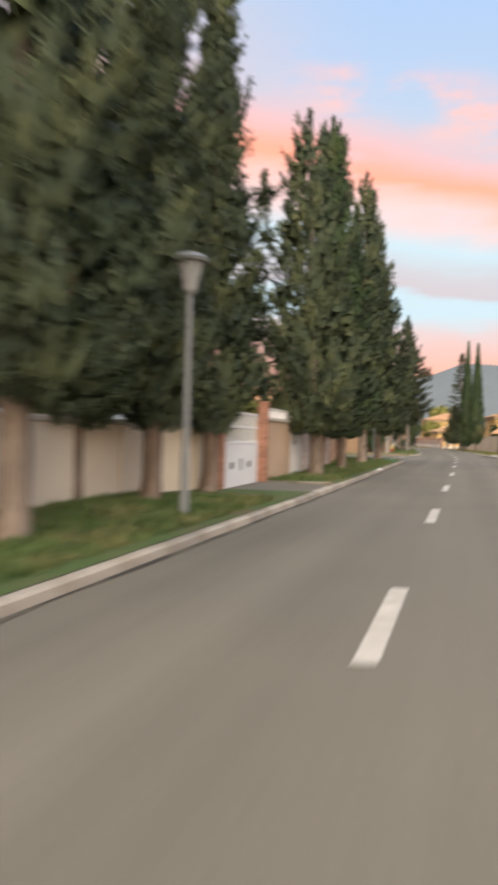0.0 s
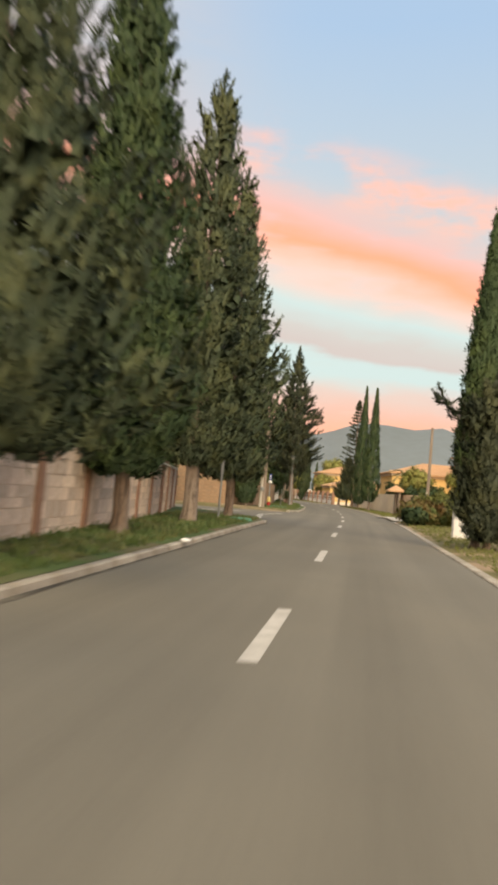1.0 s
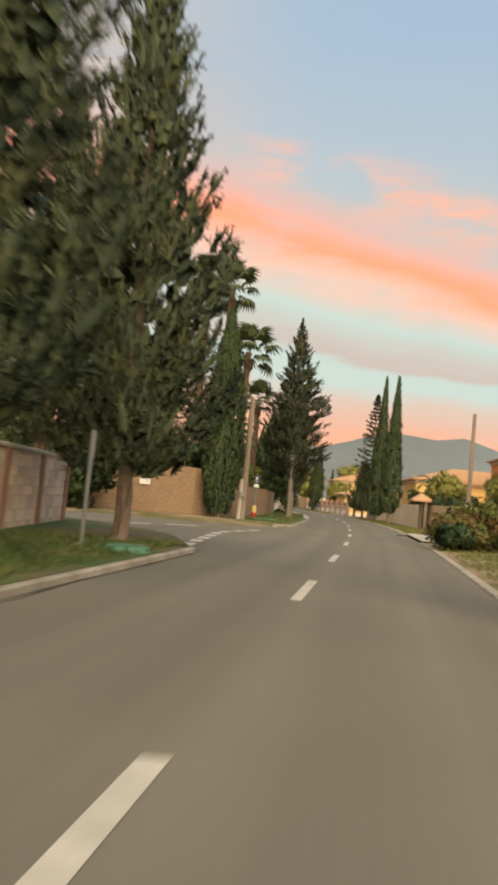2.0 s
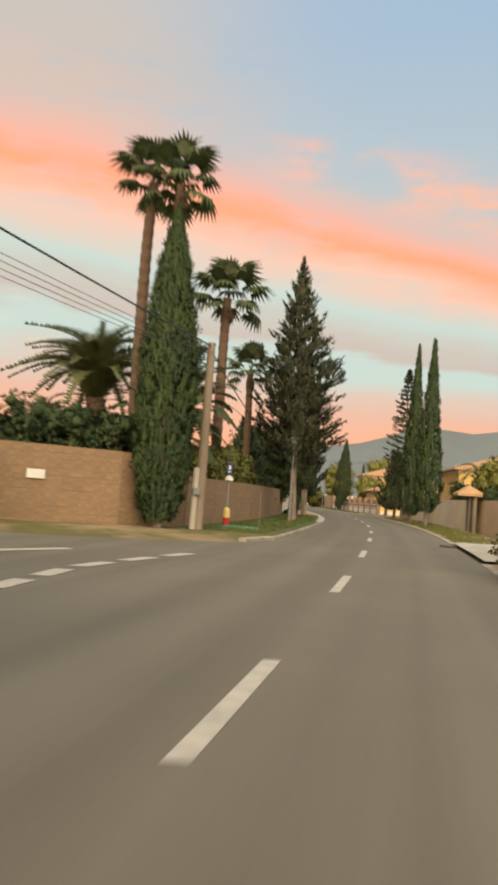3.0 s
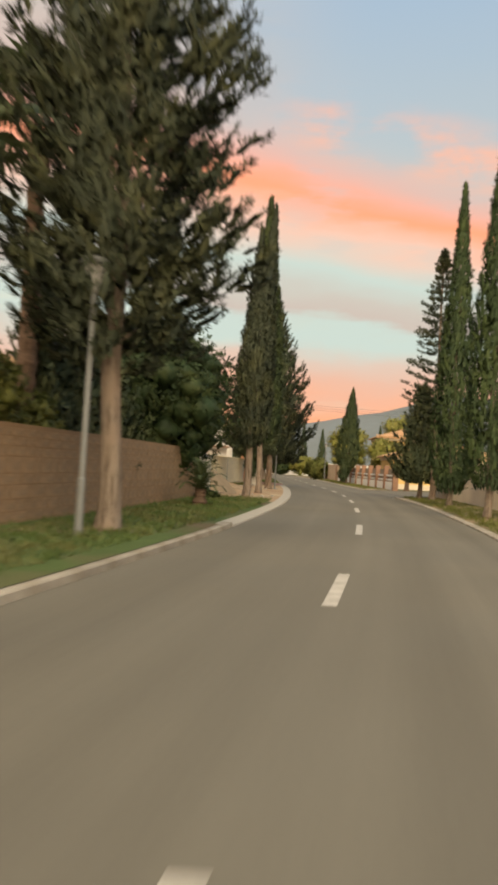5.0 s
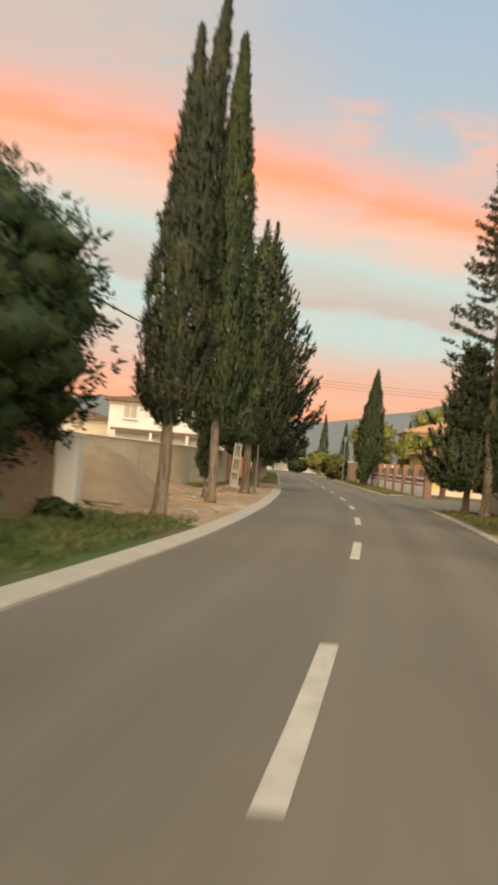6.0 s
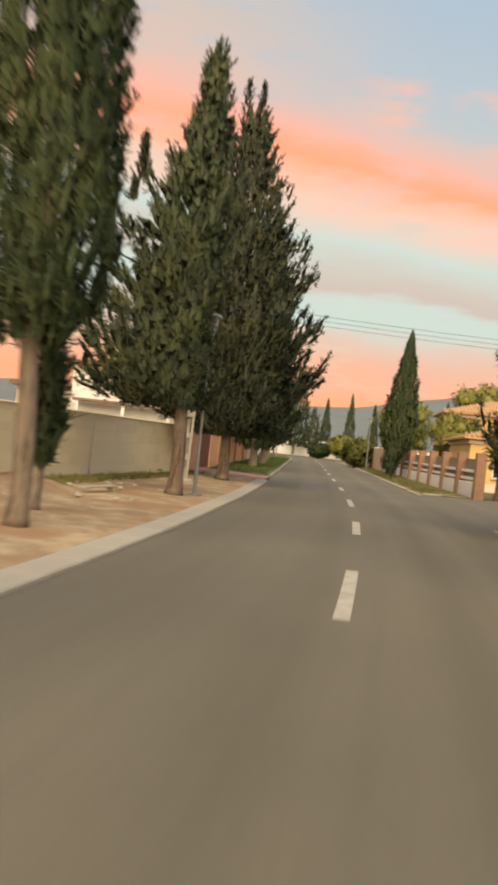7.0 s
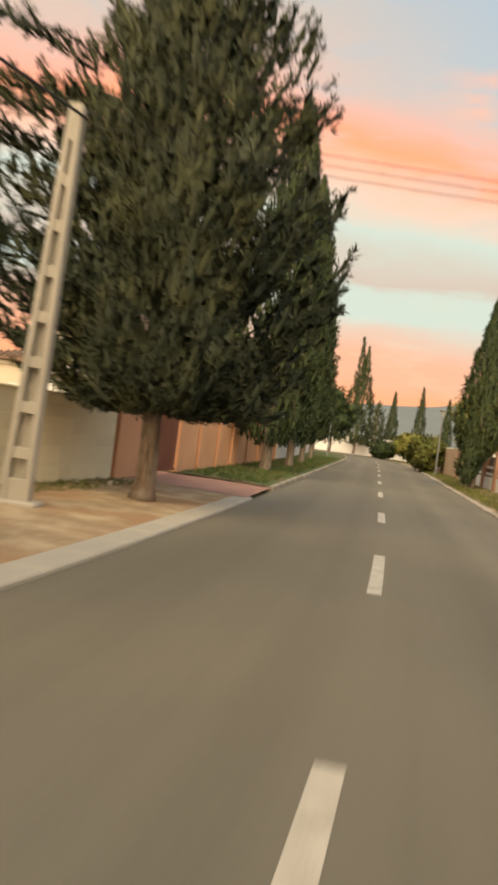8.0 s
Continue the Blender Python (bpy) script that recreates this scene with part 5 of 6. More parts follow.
house("house", 2.6, 138.0, 8, 3.9, 6.0, 3.6, 0.7, cream, "low cream annex with a brown tiled roof", [(1.9, 1.2, 1.0, 1.1)], roof_mat=slate_brown)
house("house", -6.0, 104.0, 10, 12.0, 9.0, 6.0, 1.5, orange_render, "orange rendered house with a tiled roof", [(3.0, 3.6, 1.2, 1.3), (7.0, 3.6, 1.2, 1.3), (10.0, 3.6, 1.0, 1.3)])
house("house", 31.5, 132.0, -4, 11.0, 9.0, 2.9, 1.5, yellow_render, "low yellow house with a broad tiled roof", [(2.0, 0.9, 1.2, 1.2), (5.5, 0.9, 1.2, 1.2), (9.0, 0.9, 1.2, 1.2)])
house("house", 33.5, 150.0, -4, 9.0, 8.0, 5.4, 1.4, yellow_render, "pale yellow two-storey house among trees", [(1.5, 3.2, 1.0, 1.3), (4.5, 3.2, 1.0, 1.3), (7.5, 3.2, 1.0, 1.3)])
house("house", 6.0, 222.0, 6, 12.0, 8.0, 4.8, 1.4, white_paint, "distant white house beyond the bend", [(2.0, 2.8, 1.0, 1.2), (6.0, 2.8, 1.0, 1.2), (9.5, 2.8, 1.0, 1.2)])


def gate_canopy(x, y):
    t = thing("gate_canopy", x, y, 0.05, "small tiled canopy on wooden posts over a garden gate", "gate canopy", rz=80)
    for px in (-0.75, 0.75):
        part("post", box_bm(px - 0.09, px + 0.09, -0.45, -0.27, -0.08, 2.15, bevel=0.01), old_wood, t)
    r = part("roof", roof_bm(-0.9, 0.9, -0.5, 0.5, 2.15, 0.45, over=0.2), roof_tile, t, "small tiled roof")
    tiles_on(r, -0.9, 0.9, -0.5, 2.15, 0.45, 0.7, over=0.2)
    part("door", box_bm(-0.62, 0.62, -0.1, -0.05, -0.05, 2.0, bevel=0.01), old_wood, t, "brown wooden door")


gate_canopy(26.55, 82.6)


def rail_fence(pts, label):
    """A low wall with brick piers and level rails between them."""
    holder = thing("pier_fence", 0, 0, 0, label, "fence")
    for (x0, y0), (x1, y1) in zip(pts, pts[1:]):
        ln = math.hypot(x1 - x0, y1 - y0)
        m = Matrix.Translation((x0, y0, 0)) @ Matrix.Rotation(math.atan2(y1 - y0, x1 - x0) - math.pi / 2, 4, "Z")
        part("low_wall", box_bm(-0.1, 0.1, 0.2, ln - 0.2, -0.05, 0.70, bevel=0.01), white_paint, holder, "white low wall", m=m)
        for z in (0.80, 1.12):
            part("rail", box_bm(-0.04, 0.04, 0.2, ln - 0.2, z, z + 0.12, bevel=0.006), white_paint, holder, "white rail", m=m)
        part("screen", box_bm(0.12, 0.16, 0.2, ln - 0.2, 0.72, 1.70), old_wood, holder, "brown reed screen", m=m)
        part("pier", box_bm(-0.2, 0.2, -0.2, 0.2, -0.05, 1.95, bevel=0.015), brick_tan, holder, "tan brick pier", m=m)
    return holder


rail_fence([(29.3 - 0.05 * i, 120.0 + 3.3 * i) for i in range(11)], "low white wall with brick piers and rails")
wall_run("wall_brown_far", [(28.4, 176.0), (28.4, 166.0), (28.75, 148.5)], 2.0, 0.25, "brown rendered garden wall", tan_render, None)


# ---- trees ----
def tree(name, x, y, crown, trunk, leaf, bark_mat, label, category, group, z=0.085, limbs=None):
    t = thing(name, x, y, z, label, category, group)
    part("trunk", trunk, bark_mat, t, smooth=True)
    if limbs:
        limb_parts(t, bark_mat, *limbs)
    link_mesh("crown", raw_mesh("crown", *crown), leaf, t)
    return t


def broad_cypress(x, y, h, r, h0, seed, lean=(0, 0), limbs=110, per=16, tr=0.17, size=0.50, rise=(28, 55), label="broad dark cypress with an uneven pointed crown", pale=False, ragged=(0.65, 1.2), tips=(), prof=fuller(0.72), core=1.0, clear=(0, 0, 0), arms=(), leaf=None):
    rng = np.random.default_rng(seed)
    crown = crown_limbed(h0, h, r, rng, limbs, per, size, rise, prof, lean, ragged, tips, core, clear, arms)
    trunk = trunk_bm(h * 0.9, tr, 0.03, rng, lean)
    return tree("cypress_tree", x, y, crown, trunk, leaf or leaf_broad, bark_pale if pale else bark, label, "tree", "broad cypresses along the verge", limbs=(rng, 8, (h0 * 0.9, h * 0.45), r * 0.45, lean) if limbs > 60 and not clear[2] else None)


def slim_cypress(x, y, h, r, h0, seed, lean=(0, 0), count=900, tops=1, tr=0.13, size=0.50, label="slim upright Italian cypress", lump=0.16, prof=profile_slim, fork=None, apart=0.55, leaf=None):
    rng = np.random.default_rng(seed)
    crown = crown_slim(h0, h, r, rng, count, size, lean, tops, lump, prof, fork, apart)
    trunk = trunk_bm(h * 0.8, tr, 0.03, rng, lean)
    return tree("slim_cypress", x, y, crown, trunk, leaf or leaf_fast, bark_pale, label, "tree", "slim cypresses along the road")


# near side row
broad_cypress(-3.6, 2.0, 13.0, 2.2, 1.9, 20, limbs=70, per=12)
broad_cypress(-1.85, 7.4, 13.5, 2.0, 1.5, 21, limbs=110, pale=True)
broad_cypress(-2.35, 11.6, 14.0, 1.9, 1.3, 22, limbs=90, per=13)
broad_cypress(-1.2, 12.2, 13.0, 1.12, 1.3, 23, limbs=100, per=13)
broad_cypress(-0.42, 14.6, 11.5, 1.0, 1.3, 24, limbs=110, per=12, ragged=(0.6, 1.15), prof=fuller(0.95), arms=[((0.25, 0.3, z), (0.95, 0.75, z + 0.35), 18) for z in (1.7, 2.1, 2.5, 2.9, 3.4, 4.0, 4.9, 5.7)])
broad_cypress(2.2, 22.2, 10.9, 2.5, 1.35, 25, core=0.85, limbs=112, per=20, lean=(-0.042, 0), tr=0.21, pale=True, ragged=(0.5, 1.2), prof=fuller(0.62), label="broad green cypress with an open ragged crown and thick pale trunk", tips=((-1.75, 0, 9.2),))
broad_cypress(3.6, 28.1, 13.3, 1.5, 1.25, 26, prof=fuller(0.55), limbs=150, core=1.3, lean=(-0.05, 0), ragged=(0.74, 1.1), leaf=leaf_green, label="dense blue-green cypress with a pointed top")
broad_cypress(5.2, 34.6, 13.5, 1.9, 1.8, 27, limbs=130, tr=0.22, pale=True, lean=(-0.01, 0), ragged=(0.55, 1.2), prof=fuller(0.6), label="broad olive-green cypress with a thick pale trunk")
broad_cypress(6.9, 40.8, 13.4, 2.0, 1.5, 28, limbs=135, lean=(-0.03, 0), prof=profile_full, label="broad dark cypress with a dense pointed crown")
broad_cypress(2.5, 28.4, 8.0, 1.2, 2.1, 29, limbs=45, per=10, tr=0.10)
broad_cypress(3.45, 35.6, 9.0, 1.2, 2.1, 30, limbs=45, per=10, tr=0.10)
broad_cypress(4.4, 45.0, 11.5, 1.8, 2.2, 31, limbs=80, per=12, tr=0.24)

# at the side street
slim_cypress(9.8, 60.9, 10.3, 1.0, 0.25, 40, count=1750, size=0.44, label="stout green Italian cypress reaching almost to the ground", lump=0.14, lean=(-0.02, 0.1), prof=profile_spindle, leaf=leaf_green)


def conifer(x, y, h, r, h0, seed, label):
    rng = np.random.default_rng(seed)
    prof = lambda f: np.interp(f, [0.0, 0.15, 0.48, 0.65, 0.78, 0.92, 1.0], [0.55, 0.95, 1.0, 0.66, 0.40, 0.13, 0.03])
    crown = crown_limbed(h0, h, r, rng, limbs=125, per=20, size=0.46, rise=(4, 26), prof=prof, lean=(-0.02, 0), ragged=(0.6, 1.15), tips=((-0.02 * h, 0, h + 0.3),))
    trunk = trunk_bm(h * 0.97, 0.2, 0.02, rng, (-0.02, 0))
    return tree("conifer", x, y, crown, trunk, leaf_dark, bark_pale, label, "tree", "", limbs=(rng, 10, (h0, h * 0.45), r * 0.3))


conifer(15.42, 76.5, 13.8, 2.25, 2.9, 50, "tall dark spruce-like conifer with level ragged boughs")

# building plot
slim_cypress(17.84, 92.2, 11.1, 0.75, 1.95, 60, lean=(0.026, 0), count=1900, size=0.36, lump=0.10, leaf=leaf_dark, tops=2, fork=0.0, apart=0.32, prof=profile_column, label="slim dark cypress with a forked top on a leaning bare trunk", tr=0.15)
slim_cypress(18.46, 98.2, 13.7, 1.0, 2.35, 61, lean=(-0.012, 0.02), count=2000, size=0.42, lump=0.12, prof=profile_taper, label="tall yellow-green cypress with a fine point on a bare trunk", tr=0.14)
slim_cypress(18.1, 99.9, 3.0, 0.28, 0.7, 64, count=140, label="small dark cypress beside a larger trunk", tr=0.05)
broad_cypress(19.2, 105.6, 10.3, 2.35, 2.1, 62, limbs=130, per=19, clear=(1, -0.15, 2.2), prof=profile_spire, ragged=(0.5, 1.25), label="open ragged cypress beside a concrete pole", tips=((-1.45, 0, 8.2), (-1.65, 0.2, 6.9)))
broad_cypress(19.45, 113.5, 12.6, 3.2, 1.6, 63, limbs=235, per=20, prof=profile_full, core=0.6, clear=(-0.2, -1, 0.42), tr=0.19, ragged=(0.66, 1.02), leaf=leaf_dark, arms=[((-1.0, -0.4 + 0.5 * math.sin(z * 5), z), (-3.35 + 0.10 * abs(z - 4.5), -0.7 + 0.6 * math.sin(z * 7), z + 0.5), 34) for z in (2.2, 2.6, 3.0, 3.5, 3.9, 4.4, 4.9, 5.4, 5.9, 6.4, 7.0)], label="large dark cypress with a double tip and sky gaps", tips=((-0.45, 0.2, 13.5), (0.05, 0.2, 13.4)))
slim_cypress(19.55, 127.6, 13.2, 1.6, 1.0, 65, size=0.50, count=1500, prof=profile_column, label="dense upright cypress on the lawn", tr=0.2)
slim_cypress(19.75, 133.6, 12.6, 1.45, 1.0, 66, size=0.55, count=900, prof=profile_column, label="dense upright cypress on the lawn", tr=0.18)
slim_cypress(19.6, 141.0, 12.0, 1.3, 1.1, 67, size=0.65, count=550, prof=profile_column, label="dense upright cypress on the lawn", tr=0.16)
slim_cypress(19.4, 149.5, 10.5, 1.3, 1.1, 68, size=0.75, count=420, label="dense upright cypress on the lawn", tr=0.15)
slim_cypress(20.9, 203.5, 15.8, 2.4, 1.3, 69, size=0.85, count=620, tops=2, apart=0.3, prof=profile_taper, label="tall distant dark cypress", tr=0.2)
broad_cypress(18.2, 166.0, 8.0, 2.6, 1.5, 70, limbs=45, label="distant rounded dark conifer")
broad_cypress(23.6, 199.0, 7.4, 2.2, 1.2, 71, limbs=40, label="distant rounded dark conifer")
for i, (x, y, h) in enumerate(((25.6, 205, 9.0), (29.3, 205, 10.1), (32.9, 205, 8.7), (41.0, 190, 9.0), (45.0, 172, 8.5))):
    slim_cypress(x, y, h, 1.0, 0.9, 80 + i, size=0.65, count=300, prof=profile_taper, label="distant slim dark cypress")

# far side of the road
slim_cypress(13.66, 34.2, 9.9, 0.78, 0.5, 90, count=1350, leaf=leaf_green, label="slim green cypress rising from dark shrubs", lump=0.1)
broad_cypress(13.75, 33.6, 5.2, 0.85, 0.25, 91, leaf=leaf_dark, limbs=80, per=16, prof=fuller(0.3), ragged=(0.7, 1.15), arms=(((-0.3, 0, 3.7), (-1.75, 0, 4.15), 22), ((-0.3, 0, 3.5), (-1.35, 0.2, 3.75), 14)), tr=0.1, label="dark ragged juniper at the foot of a cypress")
slim_cypress(20.7, 50.6, 8.8, 0.85, 0.5, 92, count=580, label="dark cypress by the garden wall")
slim_cypress(25.6, 88.0, 12.6, 0.98, 1.0, 93, prof=profile_taper, leaf=leaf_green, count=1160, label="tall slim cypress on a short bare trunk", lump=0.10)
slim_cypress(26.68, 96.2, 14.0, 1.0, 0.6, 94, prof=profile_taper, leaf=leaf_green, count=1160, label="tall slim cypress close to its neighbour", lump=0.10)


def araucaria(x, y, h, seed):
    rng = np.random.default_rng(seed)
    prof = lambda f: np.where(f < 0.3, 0.95, (1 - (f - 0.3) / 0.7) ** 0.75)
    crown = crown_whorled(3.2, h, 1.75, rng, step=0.60, arms=9, per=40, size=0.16, prof=prof, up=4, droop=0.03, gapz=0.035, flat=0.055)
    trunk = trunk_bm(h, 0.18, 0.02, rng)
    return tree("norfolk_pine", x, y, crown, trunk, leaf_dark, bark, "dark pine with tiered level boughs", "tree", "")


araucaria(27.75, 103.2, 13.3, 95)
broad_cypress(27.35, 104.3, 6.4, 1.85, 0.9, 96, limbs=80, tr=0.14, label="dark dense conifer below a tiered pine")
slim_cypress(27.75, 137.2, 3.2, 0.55, 0.2, 98, count=160, label="small dark cypress at the foot of a larger one", tr=0.06)
slim_cypress(28.1, 137.8, 9.4, 1.25, 1.0, 97, count=1150, label="single stout cypress leaning on the verge", tr=0.16, lean=(0.03, 0))


# ---- shrubs, hedges, broadleaf trees ----
def bush(name, x, y, r, h, leaf, label, seed, clumps=60, per=55, size=0.17, z=0.1, group="", category="bush", boxy=False):
    rng = np.random.default_rng(seed)
    ob = thing(name, x, y, z, label, category, group)
    bm = bmesh.new()
    for _ in range(6):
        a, q = rng.uniform(0, 6.28), r * rng.uniform(0.3, 0.7)
        tube(bm, [(0.03 * math.cos(a), 0.03 * math.sin(a), 0), (q * math.cos(a), q * math.sin(a), h * rng.uniform(0.5, 0.85))], [0.035, 0.01], 5)
    part("stems", bm, bark, ob)
    link_mesh("foliage", raw_mesh("foliage", *crown_clumped(r, h, rng, clumps, per, size, boxy=boxy)), leaf, ob)
    return ob


bush("bush", 18.7, 53.0, 1.35, 1.3, leaf_red, "russet and green rounded bush", 100, group="bushes at the drive")
bush("bush", 20.3, 55.4, 1.6, 1.7, leaf_hedge, "rounded green bush at the drive", 101, group="bushes at the drive")
bush("bush", 17.9, 51.6, 0.6, 0.9, leaf_deep, "small dark green bush", 102, group="bushes at the drive", clumps=30)
bush("bush", 21.9, 57.4, 1.7, 2.0, leaf_hedge, "rounded green bush at the drive", 103, group="bushes at the drive")
bush("bush", 21.2, 60.6, 1.0, 1.3, leaf_deep, "rounded dark green bush", 104, group="bushes at the drive", clumps=35)
bush("bush", -0.15, 21.6, 0.75, 2.25, leaf_hedge, "rounded green bush behind the white gate", 114, size=0.16)
bush("bush", 3.6, 57.4, 1.3, 3.2, leaf_deep, "tall dark green shrub before the stone wall", 106, size=0.2)
bush("bush", 29.9, 92.0, 1.3, 3.6, leaf_deep, "dark green shrub by the cream wall", 107, size=0.22)
bush("bush", 29.0, 84.0, 1.2, 2.9, leaf_deep, "dark hedge shrub above the wall", 108, size=0.22)
bush("bush", 29.2, 80.5, 1.2, 2.8, leaf_deep, "dark hedge shrub above the wall", 109, size=0.22)
bush("bush", 27.3, 158.0, 1.5, 2.5, leaf_hedge, "rounded green bush at the wall", 110, size=0.25)
bush("bush", 24.6, 193.0, 1.3, 1.9, leaf_deep, "distant rounded dark green bush", 111, size=0.3)
bush("bush", 28.2, 194.0, 2.4, 3.4, leaf_lime, "distant rounded yellow-green bush", 112, size=0.3)
bush("bush", 16.45, 89.6, 0.4, 0.3, leaf_deep, "low dark plant at the gate post", 113, clumps=14, size=0.1)
# hedge above the stone wall, plant by plant
hr = random.Random(4)
for i in range(8):
    x = 0.2 + 1.3 * i
    y = float(np.interp(x, [-1.0, 4.6, 8.6, 10.5], [58.9, 60.3, 62.2, 64.2]))
    bush("hedge_plant", x - 0.1, y + 0.4, 0.95, 3.75 + 0.15 * math.sin(i * 1.7) + hr.uniform(-0.12, 0.12), leaf_deep, "clipped dark green hedge plant behind the stone wall", 300 + i, clumps=75, per=40, size=0.15, group="hedge behind the stone wall", category="hedge", boxy=True)
for i in range(7, 19):
    y = 59.6 + i * 1.1
    x = float(np.interp(y, [66.4, 71.9, 81.5, 89.9], [10.5, 12.1, 13.8, 15.0]))
    hh = 2.75 + 0.35 * math.sin(i * 0.9) + (0.35 if 9 < i < 16 else 0) + hr.uniform(-0.15, 0.15)
    bush("hedge_plant", x - 0.5, y, 0.85, hh, leaf_hedge, "rounded yellow-green hedge plant behind the stone wall", 200 + i, clumps=60, per=44, size=0.13, group="hedge behind the stone wall", category="hedge", boxy=True)
for i, (x, y, h, r) in enumerate(((13.0, 80.5, 5.2, 1.2), (13.4, 83.0, 4.6, 1.2), (12.9, 81.0, 6.0, 1.2), (13.9, 85.5, 4.0, 1.1))):
    broad_cypress(x, y, h, r, 0.4, 230 + i, limbs=45, tr=0.1, label="dark conifer shrub behind the stone wall")


def leafy_tree(x, y, h, r, h0, leaf, label, seed, clumps=120, per=85, size=0.21, tr=0.14):
    rng = np.random.default_rng(seed)
    t = thing("leafy_tree", x, y, 0.05, label, "tree")
    part("trunk", trunk_bm(h * 0.7, tr, 0.04, rng), bark, t, smooth=True)
    limb_parts(t, bark, rng, 8, (h0 * 0.7, h * 0.5), r * 0.7)
    link_mesh("crown", raw_mesh("crown", *crown_clumped(r, h - h0, rng, clumps, per, size, base=h0, squash=1.0, width=0.13)), leaf, t)
    return t


leafy_tree(14.35, 88.6, 5.5, 2.6, 0.9, leaf_deep, "dense dark green tree overhanging the wall end", 120, clumps=390, per=75, size=0.17)
leafy_tree(38.0, 158.0, 8.5, 3.2, 2.0, leaf_lime, "yellow-green leafy tree beyond the fence", 121, size=0.3, clumps=60, per=80)
leafy_tree(33.0, 170.0, 7.5, 3.0, 1.5, leaf_lime, "yellow-green leafy tree beyond the fence", 122, size=0.3, clumps=60, per=80)
leafy_tree(33.4, 122.0 + 24, 5.0, 1.8, 1.2, leaf_lime, "small yellow-green tree behind the fence", 123, size=0.25, clumps=60, per=80)
leafy_tree(29.8, 79.5 + 7, 4.6, 1.7, 1.8, leaf_lime, "yellow-green feathery tree behind the wall", 124, size=0.22, clumps=60, per=80)
leafy_tree(31.5, 76.0, 4.8, 2.0, 2.0, leaf_lime, "yellow-green feathery tree in a garden", 125, size=0.22, clumps=60, per=80)
leafy_tree(18.6, 186.0, 7.4, 2.6, 1.2, leaf_deep, "distant dark leafy tree", 126, size=0.32, clumps=60, per=80)
leafy_tree(12.5, 150.0, 8.0, 3.0, 2.0, leaf_hedge, "leafy green tree behind a wall", 127, size=0.3, clumps=60, per=80)


# ---- palms ----
def fan_leaf_mesh(rng, ln=0.98, stalk=1.05):
    """One fan leaf: a stalk and a pleated, split half disc of pointed segments, hanging at the tips."""
    v, t = [], []

    def tri(a, b, c):
        k = len(v)
        v.extend((a, b, c))
        t.append((k, k + 1, k + 2))
    w = 0.03
    tri((0, -w, 0), (0, w, 0), (stalk, 0, 0.05))
    n = 17
    for i in range(n):
        a = math.radians(-105 + 210 * i / (n - 1))
        q = ln * (0.72 + 0.28 * math.cos(a)) * rng.uniform(0.9, 1.08)
        dx, dy = math.cos(a), math.sin(a)
        o = np.array([stalk, 0, 0.05])
        mid = o + np.array([dx * q * 0.6, dy * q * 0.6, 0.07 + 0.05 * math.cos(a)])
        tip = o + np.array([dx * q, dy * q, -0.12 - 0.22 * rng.uniform(0.4, 1.2)])
        s = np.array([-dy, dx, 0]) * 0.085
        tri(tuple(o), tuple(mid + s), tuple(mid - s))
        tri(tuple(mid + s), tuple(tip), tuple(mid - s))
    return raw_mesh("frond", np.array(v), np.array(t))


def feather_leaf_mesh(rng, ln=2.9, leaflet=0.42, arch=0.9):
    v, t = [], []

    def tri(a, b, c):
        k = len(v)
        v.extend((a, b, c))
        t.append((k, k + 1, k + 2))
    at = lambda s: np.array([ln * s * (1 - 0.25 * s * s), 0, ln * (0.35 * s - arch * 0.8 * s ** 2.4)])
    n = 40
    for i in range(n):
        p, q = at(i / n), at((i + 1) / n)
        wd = np.array([0, 0.028 * (1 - i / n) + 0.006, 0])
        tri(p - wd, p + wd, q)
        for s in (-1, 1):
            L = leaflet * math.sin(min(1.0, 0.15 + 0.95 * i / n) * 2.7 + 0.25) * rng.uniform(0.85, 1.1) + 0.08
            tip = p + np.array([0.55 * L, s * L * 0.9, -0.25 * L + rng.normal(0, 0.03)])
            tri(p, p + (q - p) * 1.1, tip)
    return raw_mesh("frond", np.array(v), np.array(t))


def paddle_leaf_mesh(rng, ln=2.1, width=0.30):
    """A long stalk and a folded, torn paddle blade that bends over at its tip."""
    v, t = [], []

    def tri(a, b, c):
        k = len(v)
        v.extend((a, b, c))
        t.append((k, k + 1, k + 2))
    at = lambda s: np.array([ln * s * (1 - 0.10 * s), 0, ln * (0.55 * s - 0.62 * s ** 2.2)])
    n = 20
    for i in range(n):
        p, q = at(i / n), at((i + 1) / n)
        wd = np.array([0, 0.022, 0])
        tri(p - wd, p + wd, q)
        if i < n * 0.3:
            continue
        f = (i / n - 0.3) / 0.7
        w0 = width * math.sin(math.pi * min(1, f * 0.9 + 0.1)) ** 0.6
        w1 = width * math.sin(math.pi * min(1, (f + 1 / (n * 0.7)) * 0.9 + 0.1)) ** 0.6 if f < 0.95 else 0.02
        for s in (-1, 1):
            tear = rng.uniform(0.75, 1.05)
            a, b = p + np.array([0.05, s * w0 * tear, 0.10 * w0 - 0.05]), q + np.array([0.0, s * w1 * tear, 0.10 * w1 - 0.05])
            tri(p, q, b)
            tri(p, b, a)
    return raw_mesh("frond", np.array(v), np.array(t))


